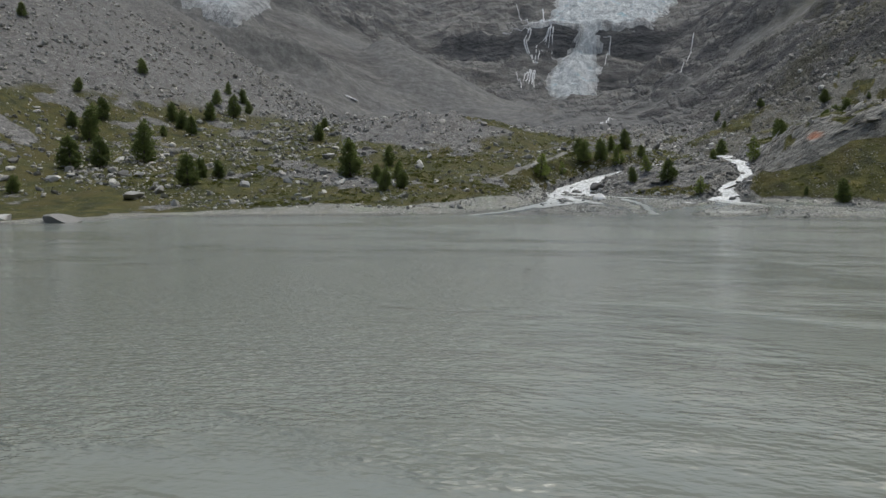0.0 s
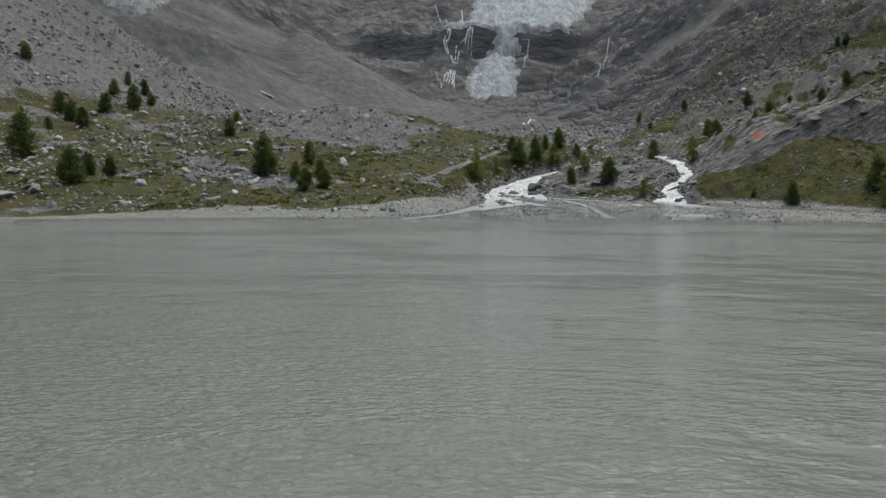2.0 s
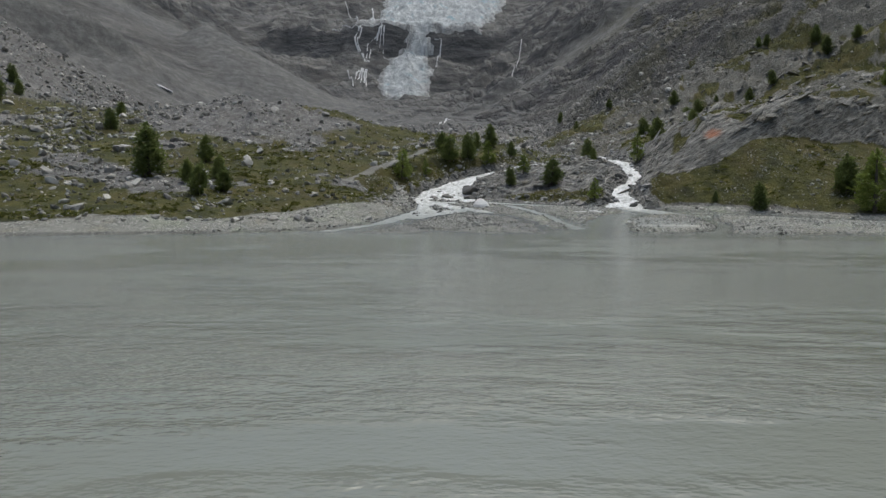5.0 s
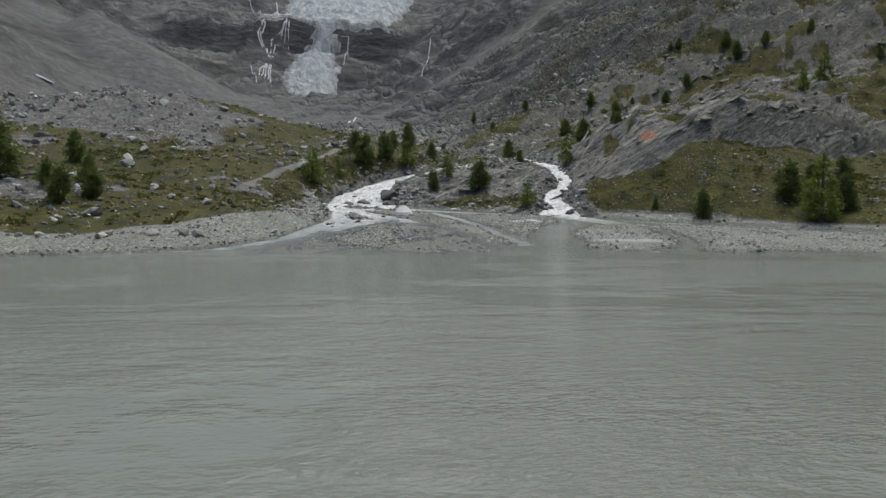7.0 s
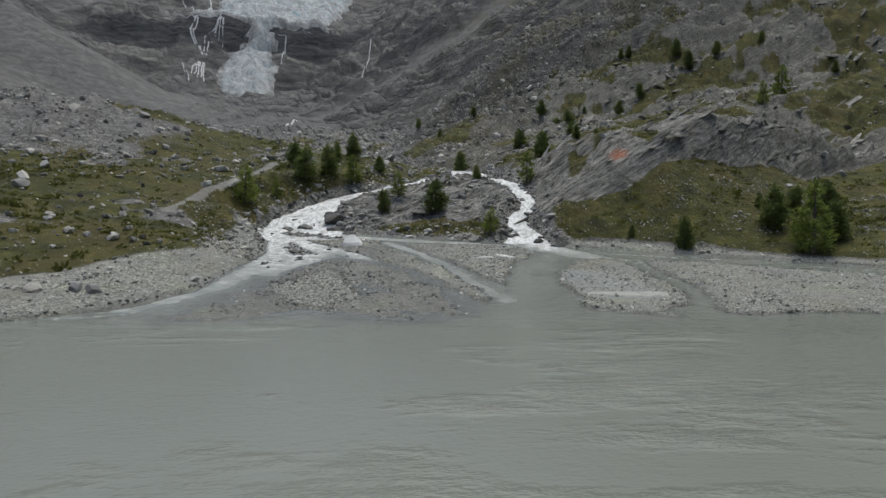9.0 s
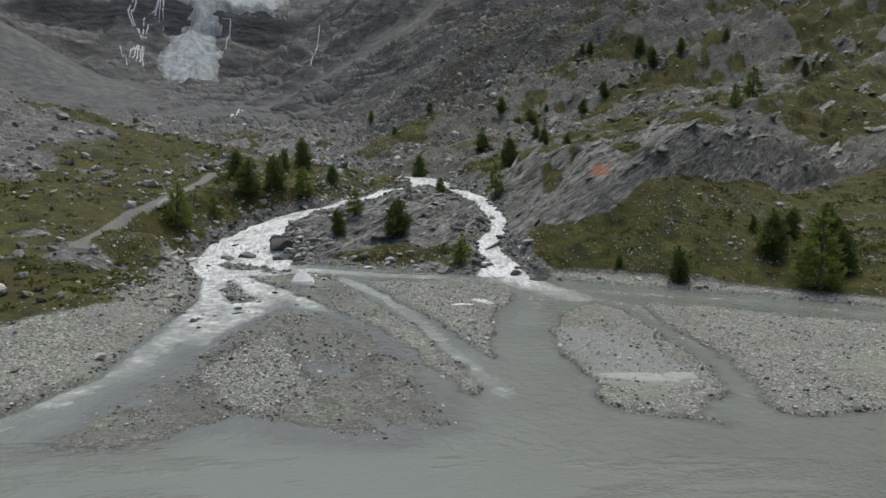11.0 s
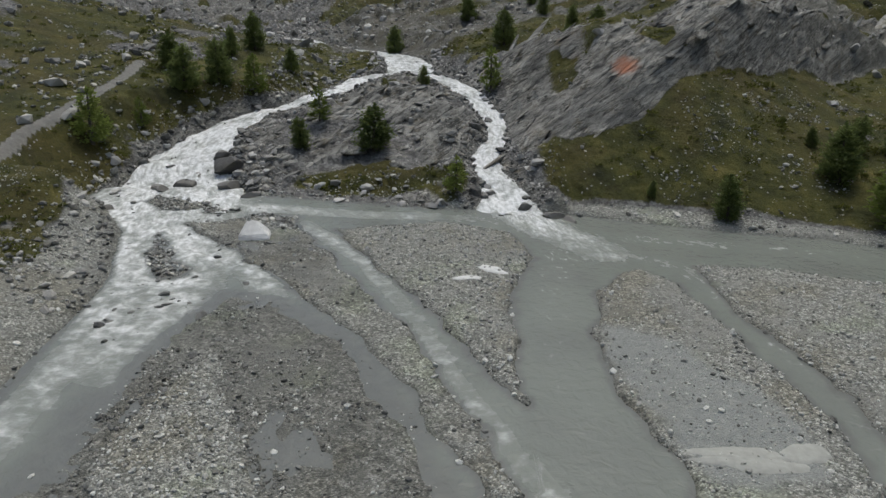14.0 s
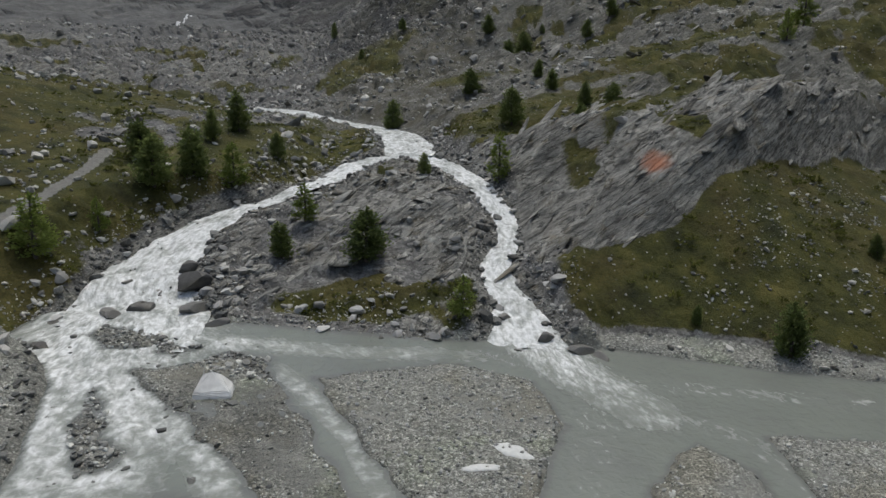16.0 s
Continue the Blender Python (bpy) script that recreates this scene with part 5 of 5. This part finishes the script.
def scree_slope():
    """Loose debris of the high slope."""
    rng, x, y, z, inland, foot, arms, bars, flat, grass, rock, gravel, trail = spots(30000, -260, -95, -80, 150, 371)
    ok = (inland > 20) & (rng.uniform(0, 1, len(x)) < 0.22 + 0.35 * step(0, 0.4, fbm(x, y, 18, 3, 373)))
    s = sizes(rng, len(x), 0.45, 2.6, 2.0)
    stuff("slope_debris", scattered("slope_debris", x[ok], y[ok], z[ok], s[ok], [(v[:12] * 1.1, CHIP) for v, f in ICO], PALE, rng), "grey angular debris covering the high slope")


def river_stones():
    rng, x, y, z, inland, foot, arms, bars, flat, grass, rock, gravel, trail = spots(150000, -38, 46, -40, 18, 351)
    level = delta_level(x, y)
    drift = fbm(x, y, 2.5, 3, 353)
    cob = inside(x, y, BARS["cobble"])
    want = np.where((bars > -0.2), 0.24 + 0.45 * drift, 0) + 0.5 * step(-0.5, 1.0, cob)
    want = want + np.where(flat > -0.5, 0.06 + 0.5 * step(0.05, 0.4, drift), 0) + np.where((inland > 0.2) & (x < -18), 0.16 + 0.2 * drift, 0)
    want = want + 0.28 * step(1.2, 0.2, np.abs(bars)) * np.where(bars > -1.2, 1, 0)
    ok = (z > level - 0.10) & (inland < 8) & (rng.uniform(0, 1, len(x)) < want)
    s = sizes(rng, len(x), 0.075, 0.38, 2.7)
    shoal = np.maximum.reduce([inside(x, y, ring) for ring in SHOALS.values()])
    ok = ok | ((shoal > -0.6) & (z > level - 0.15) & (rng.uniform(0, 1, len(x)) < 0.5))
    damp = (np.abs(bars + 0.3) < 0.3) | ((z < level + 0.12) & (rng.uniform(0, 1, len(x)) < 0.5))
    s = np.where(shoal > -0.6, s * 1.8, s)
    small = [stone_shape(1, 500 + k, 0.6) for k in range(5)]
    chips = []
    for v, f in small:
        w = v[:12] * 1.1
        chips.append((w, CHIP))
    stuff("river_cobbles", scattered("river_cobbles", x[ok & ~damp], y[ok & ~damp], z[ok & ~damp], s[ok & ~damp], chips, COBBLE, rng), "pale rounded cobbles on dry gravel bars", "cobbles")
    stuff("wet_cobbles", scattered("wet_cobbles", x[ok & damp], y[ok & damp], z[ok & damp], s[ok & damp], chips, WET, rng), "dark wet cobbles along the water's edge", "cobbles")
    # rocks that break the rapids
    x, y = rng.uniform(-33, -12, 4200), rng.uniform(-26, 21, 4200)
    foam_d, w = to_line(x, y, RAPIDS[0][0])
    keep = (foam_d < w * 1.5) & (land_side(x, y) < -0.6) & (rng.uniform(0, 1, 4200) < 0.04 + 0.8 * step(0.18, 0.42, fbm(x, y, 3.2, 3, 355)))
    x, y = x[keep], y[keep]
    s = sizes(rng, len(x), 0.22, 1.0, 2.3)
    stuff("rapids_rocks", scattered("rapids_rocks", x, y, delta_level(x, y) - 0.1, s, ICO, WET, rng, 0.3), "dark rocks breaking the rapids", "rocks")
    # single cobbles of the middle bar
    shared = [raw_mesh("cobble", v, f, COBBLE_ONE) for v, f in small]
    x, y = rng.uniform(-12, 4, 900), rng.uniform(-16, 11, 900)
    keep = np.where(inside(x, y, BARS["centre"]) > 0.4)[0][:300]
    z = relief(x, y)[0]
    for i in keep:
        r = rng.uniform(0.14, 0.34)
        ob = new("cobble", shared[i % 5])
        ob.parent = ground
        ob.matrix_basis = Matrix.Translation((x[i], y[i], z[i] + r * 0.1)) @ Matrix.Rotation(rng.uniform(0, 6.28), 4, "Z") @ Matrix.Diagonal((r, r * 0.9, r, 1))


def shrubs():
    """Heath, dwarf juniper and grass tufts."""
    rng, x, y, z, inland, foot, arms, bars, flat, grass, rock, gravel, trail = spots(34000, -125, 80, -45, 110, 361)
    clump = fbm(x, y, 8, 3, 363)
    near = step(150, 50, np.hypot(x, y + 30))
    ok = (grass > 0.4) & (trail < 0.2) & (arms > 1.5) & (rng.uniform(0, 1, len(x)) < (0.16 + 0.84 * step(0.05, 0.35, clump)) * (0.25 + 0.75 * near))
    x, y, z = x[ok], y[ok], z[ok]
    r = sizes(rng, len(x), 0.22, 0.9, 2.2)
    n = 13
    d = rng.normal(size=(len(x), n, 3))
    d[..., 2] = np.abs(d[..., 2]) * 0.7 + 0.15
    d /= np.linalg.norm(d, axis=2)[..., None]
    c = np.stack([x, y, z], 1)[:, None, :] + d * (r[:, None] * rng.uniform(0.2, 0.8, (len(x), n)))[..., None] * np.array([1.2, 1.2, 0.6])
    ln = np.repeat(r[:, None] * 0.55, n, 1).ravel()
    v, f = tufts(c.reshape(-1, 3), d.reshape(-1, 3), ln, ln * 0.35, rng)
    stuff("dwarf_shrubs", raw_mesh("dwarf_shrubs", v, f, SHRUB), "low dark green heath and juniper clumps", "shrubs")


def slab_material():
    n = Nodes("slab_rock")
    streak, gap, layers = strata(n)
    v = n.math("ADD", n.math("MULTIPLY", streak, 0.85), n.math("MULTIPLY", n.island(), 0.15))
    colour = n.ramp(v, (0.33, (0.09, 0.088, 0.082)), (0.5, (0.26, 0.256, 0.234)), (0.68, (0.46, 0.455, 0.415)))
    colour = n.mix(n.math("MULTIPLY", gap, 0.8), colour, (0.035, 0.034, 0.032))
    colour = n.mix(n.span(n.noise(0.35, 6, 0.7), 0.50, 0.66, 0.0, 0.65), colour, (0.12, 0.098, 0.058))
    spot = n.add("ShaderNodeVectorMath", Vector=n.where)
    spot.operation = "DISTANCE"
    spot.inputs[1].default_value = (16.2, 29.8, 13.6)
    colour = n.mix(n.span(n.math("ADD", spot.outputs["Value"], n.math("MULTIPLY", streak, 2.0)), 1.5, 2.9, 0.8, 0.0), colour, (0.42, 0.16, 0.085))
    return n.done(colour, 0.9, n.bump(n.math("ADD", layers, n.math("MULTIPLY", n.noise(9, 5, 0.7), 0.15)), 0.9, 0.3), Specular_IOR_Level=0.3)


SLAB = slab_material()


def layered(name, x, y, z, size, rng, label, lean=0.42, length=2.1, depth=0.55, proud=0.07):
    """Plates of rock that lie in the slope, their long sides following the layers."""
    along = np.array([0.8, 0.6, lean])
    e = 0.9
    gx = (relief(x + e, y)[0] - relief(x - e, y)[0]) / (2 * e)
    gy = (relief(x, y + e)[0] - relief(x, y - e)[0]) / (2 * e)
    up = np.stack([-gx, -gy, np.ones(len(x))], 1)
    up /= np.linalg.norm(up, axis=1)[:, None]
    lay = np.array([-0.62 * lean / 0.42, 0.12, 1.0])
    up = up + 0.22 * lay / np.linalg.norm(lay)
    up /= np.linalg.norm(up, axis=1)[:, None]
    long_way = along - up * (up @ along)[:, None]
    long_way /= np.linalg.norm(long_way, axis=1)[:, None]
    across = np.cross(up, long_way)
    vs, fs, at = [], [], 0
    for k in range(10):
        v, f = stone_shape(3, 800 + k, 0.8, 6, 0.55, 0.85)
        pick = np.arange(len(x)) % 10 == k
        n = int(pick.sum())
        sq = size[pick][:, None] * np.array([length, 1.15, depth]) * rng.uniform(0.75, 1.3, (n, 3))
        p = v[None] * sq[:, None, :]
        turn = rng.normal(scale=0.16, size=(n, 3))
        p = p + np.cross(turn[:, None, :], p)
        q = p[..., :1] * long_way[pick][:, None, :] + p[..., 1:2] * across[pick][:, None, :] + p[..., 2:] * up[pick][:, None, :]
        rise = size[pick] * (proud - depth * 0.44)
        q = q + (np.stack([x[pick], y[pick], z[pick]], -1) + up[pick] * rise[:, None])[:, None, :]
        vs.append(q.reshape(-1, 3))
        fs.append((f[None] + (at + np.arange(n) * len(v))[:, None, None]).reshape(-1, 3))
        at += n * len(v)
    me = raw_mesh(name, np.concatenate(vs), np.concatenate(fs), SLAB, True)
    me.set_sharp_from_angle(angle=radians(35))
    stuff(name, me, label, "rock slabs")


def outcrops():
    rng, x, y, z, inland, foot, arms, bars, flat, grass, rock, gravel, trail = spots(900, 3, 80, 20, 75, 381)
    ok = (foot > -0.3) & (foot < 11) & (grass < 0.3) & (arms > 0.9)
    layered("cliff_slabs", x[ok], y[ok], z[ok], sizes(rng, len(x), 0.5, 2.2, 1.5)[ok], rng, "grey layered slabs of a rock step", 0.42, 5.0, 0.42, -0.02)
    rng, x, y, z, inland, foot, arms, bars, flat, grass, rock, gravel, trail = spots(2600, -26, 4, 15, 60, 383)
    ok = (inland > 1) & (arms > 0.4) & (grass < 0.4) & (x > np.interp(y, [14, 24, 31, 36, 45, 56], [-23, -26, -26, -23, -16, -11])) & (rng.uniform(0, 1, len(x)) < 0.25 + 0.7 * step(19, 24, y)) & (rng.uniform(0, 1, len(x)) < 0.3)
    layered("island_slabs", x[ok], y[ok], z[ok], sizes(rng, len(x), 0.5, 2.2, 1.4)[ok], rng, "pale grey rounded slabs of the rocky island", 0.12, 1.9, 0.5, 0.05)
    rng, x, y, z, inland, foot, arms, bars, flat, grass, rock, gravel, trail = spots(3800, -30, 120, 45, 200, 385)
    ok = (foot > 11) & (arms > 4) & (rng.uniform(0, 1, len(x)) < 0.6 * step(-0.05, 0.25, fbm(x, y, 16, 3, 387)) + 0.02)
    layered("hillside_slabs", x[ok], y[ok], z[ok], sizes(rng, len(x), 0.7, 2.8, 1.7)[ok], rng, "grey slabs standing out of the grassy hillside", 0.3, 2.6, 0.45, 0.0)


rubble()
outcrops()
scree_slope()
river_stones()
shrubs()


# ---------------------------------------------------------------- small things
SILT = simple("white_silt", (0.50, 0.505, 0.49), (0.68, 0.685, 0.67), 3, 0.85, 0.2)


SAND_CRUST = simple("pale_sand", (0.27, 0.275, 0.25), (0.37, 0.375, 0.345), 3, 0.85, 0.2)


def silt_patch(x, y, w, d, turn, seed, material=SILT, label="thin white crust of dried silt on gravel"):
    """A thin dried crust with a ragged rim."""
    a = np.linspace(0, 2 * np.pi, 48, endpoint=False)
    r = 1 + 0.35 * fbm(np.cos(a) * 2 + seed, np.sin(a) * 2, 1.2, 4, seed)
    rings = [(0.0, 0.05), (0.5, 0.05), (0.9, 0.04), (1.0, -0.05)]
    c, s = math.cos(turn), math.sin(turn)
    v = []
    for q, lift in rings:
        px, py = np.cos(a) * r * w * q / 2, np.sin(a) * r * d * q / 2
        gx, gy = x + px * c - py * s, y + px * s + py * c
        v.append(np.stack([gx, gy, relief(gx, gy)[0] + lift], 1))
    f = [(k * 48 + i, k * 48 + (i + 1) % 48, k * 48 + 48 + (i + 1) % 48, k * 48 + 48 + i) for k in range(3) for i in range(48)]
    tagged(new("silt_patch", raw_mesh("silt_patch", np.concatenate(v), f, material, True)), label, "silt", group="silt crusts")


silt_patch(0.3, 0.0, 2.4, 1.3, -0.5, 3)
silt_patch(-1.5, -1.7, 2.2, 0.6, 0.1, 5)
silt_patch(9.4, -20.7, 5.2, 1.7, -0.12, 7, SAND_CRUST, "smooth patch of pale grey sand on gravel")
silt_patch(12.0, -20.4, 2.6, 1.3, 0.3, 11, SAND_CRUST, "smooth patch of pale grey sand on gravel")
def pale_block():
    """A steep white wedge with a blunt ridge."""
    bm = bmesh.new()
    for p in ((-1.25, -0.75, -0.3), (1.3, -0.85, -0.3), (1.35, 0.7, -0.3), (-1.05, 0.9, -0.3), (-1.15, -0.6, 0.2), (-0.65, 0.45, 1.1), (-0.1, 0.5, 1.3), (0.45, 0.6, 1.05), (1.2, -0.6, 0.2), (1.2, 0.5, 0.4), (-0.7, 0.6, 0.8)):
        bm.verts.new(p)
    bmesh.ops.convex_hull(bm, input=bm.verts)
    bmesh.ops.bevel(bm, geom=bm.edges[:], offset=0.07, segments=2, affect="EDGES")
    bmesh.ops.triangulate(bm, faces=bm.faces)
    bmesh.ops.subdivide_edges(bm, edges=bm.edges[:], cuts=2)
    rng = np.random.default_rng(617)
    for v in bm.verts:
        v.co += Vector(rng.normal(scale=0.012, size=3))
    me = bpy.data.meshes.new("pale_block")
    bm.to_mesh(me)
    bm.free()
    me.materials.append(simple("white_rock", (0.52, 0.515, 0.50), (0.82, 0.82, 0.80), 1.3, 0.9))
    ob = new("pale_block", me)
    ob.matrix_basis = pose(-17.7, 5.8, height(-17.7, 5.8) + 0.15, 0, 0, 8) @ Matrix.Diagonal((0.95, 0.95, 0.9, 1))
    tagged(ob, "whitish wedge-shaped block stranded on dark gravel", "boulder")


pale_block()


def pale_heap():
    """Blocks heaped on the left bank where it meets the rapids."""
    rng = np.random.default_rng(621)
    x, y = rng.uniform(-40, -22, 3000), rng.uniform(-38, 22, 3000)
    inland = land_side(x, y)
    keep = (inland > 0.3) & (inland < np.where(y > -9, BEACH(y) + 1.5, 1.1)) & (rng.uniform(0, 1, 3000) < 0.8)
    x, y = x[keep], y[keep]
    size, z, damp = sizes(rng, len(x), 0.25, 1.1, 1.8) * np.where(y < -9, 0.5, 1.0), relief(x, y)[0], land_side(x, y) < 1.4
    stuff("bank_blocks", scattered("bank_blocks", x[~damp], y[~damp], z[~damp], size[~damp], ICO, PALE, rng), "pale angular blocks heaped on the bank")
    stuff("wet_bank_blocks", scattered("wet_bank_blocks", x[damp], y[damp], z[damp], size[damp], ICO, WET, rng), "dark wet blocks at the foot of the bank")


pale_heap()


def stick():
    bm = bmesh.new()
    bmesh.ops.create_cone(bm, segments=7, radius1=0.018, radius2=0.007, depth=0.26, cap_ends=True)
    bmesh.ops.rotate(bm, verts=bm.verts, matrix=Matrix.Rotation(radians(90), 3, "Y"))
    bmesh.ops.subdivide_edges(bm, edges=bm.edges, cuts=3)
    for v in bm.verts:
        v.co.y += 0.02 * math.sin(v.co.x * 18)
        v.co.z += 0.008 * math.sin(v.co.x * 31)
    me = bpy.data.meshes.new("driftwood")
    bm.to_mesh(me)
    bm.free()
    me.materials.append(BARK)
    ob = new("driftwood", me)
    ob.matrix_basis = pose(15.8, -92.3, 0.006, 0, 0, 25)
    tagged(ob, "short dark stick floating on the lake", "driftwood")


stick()
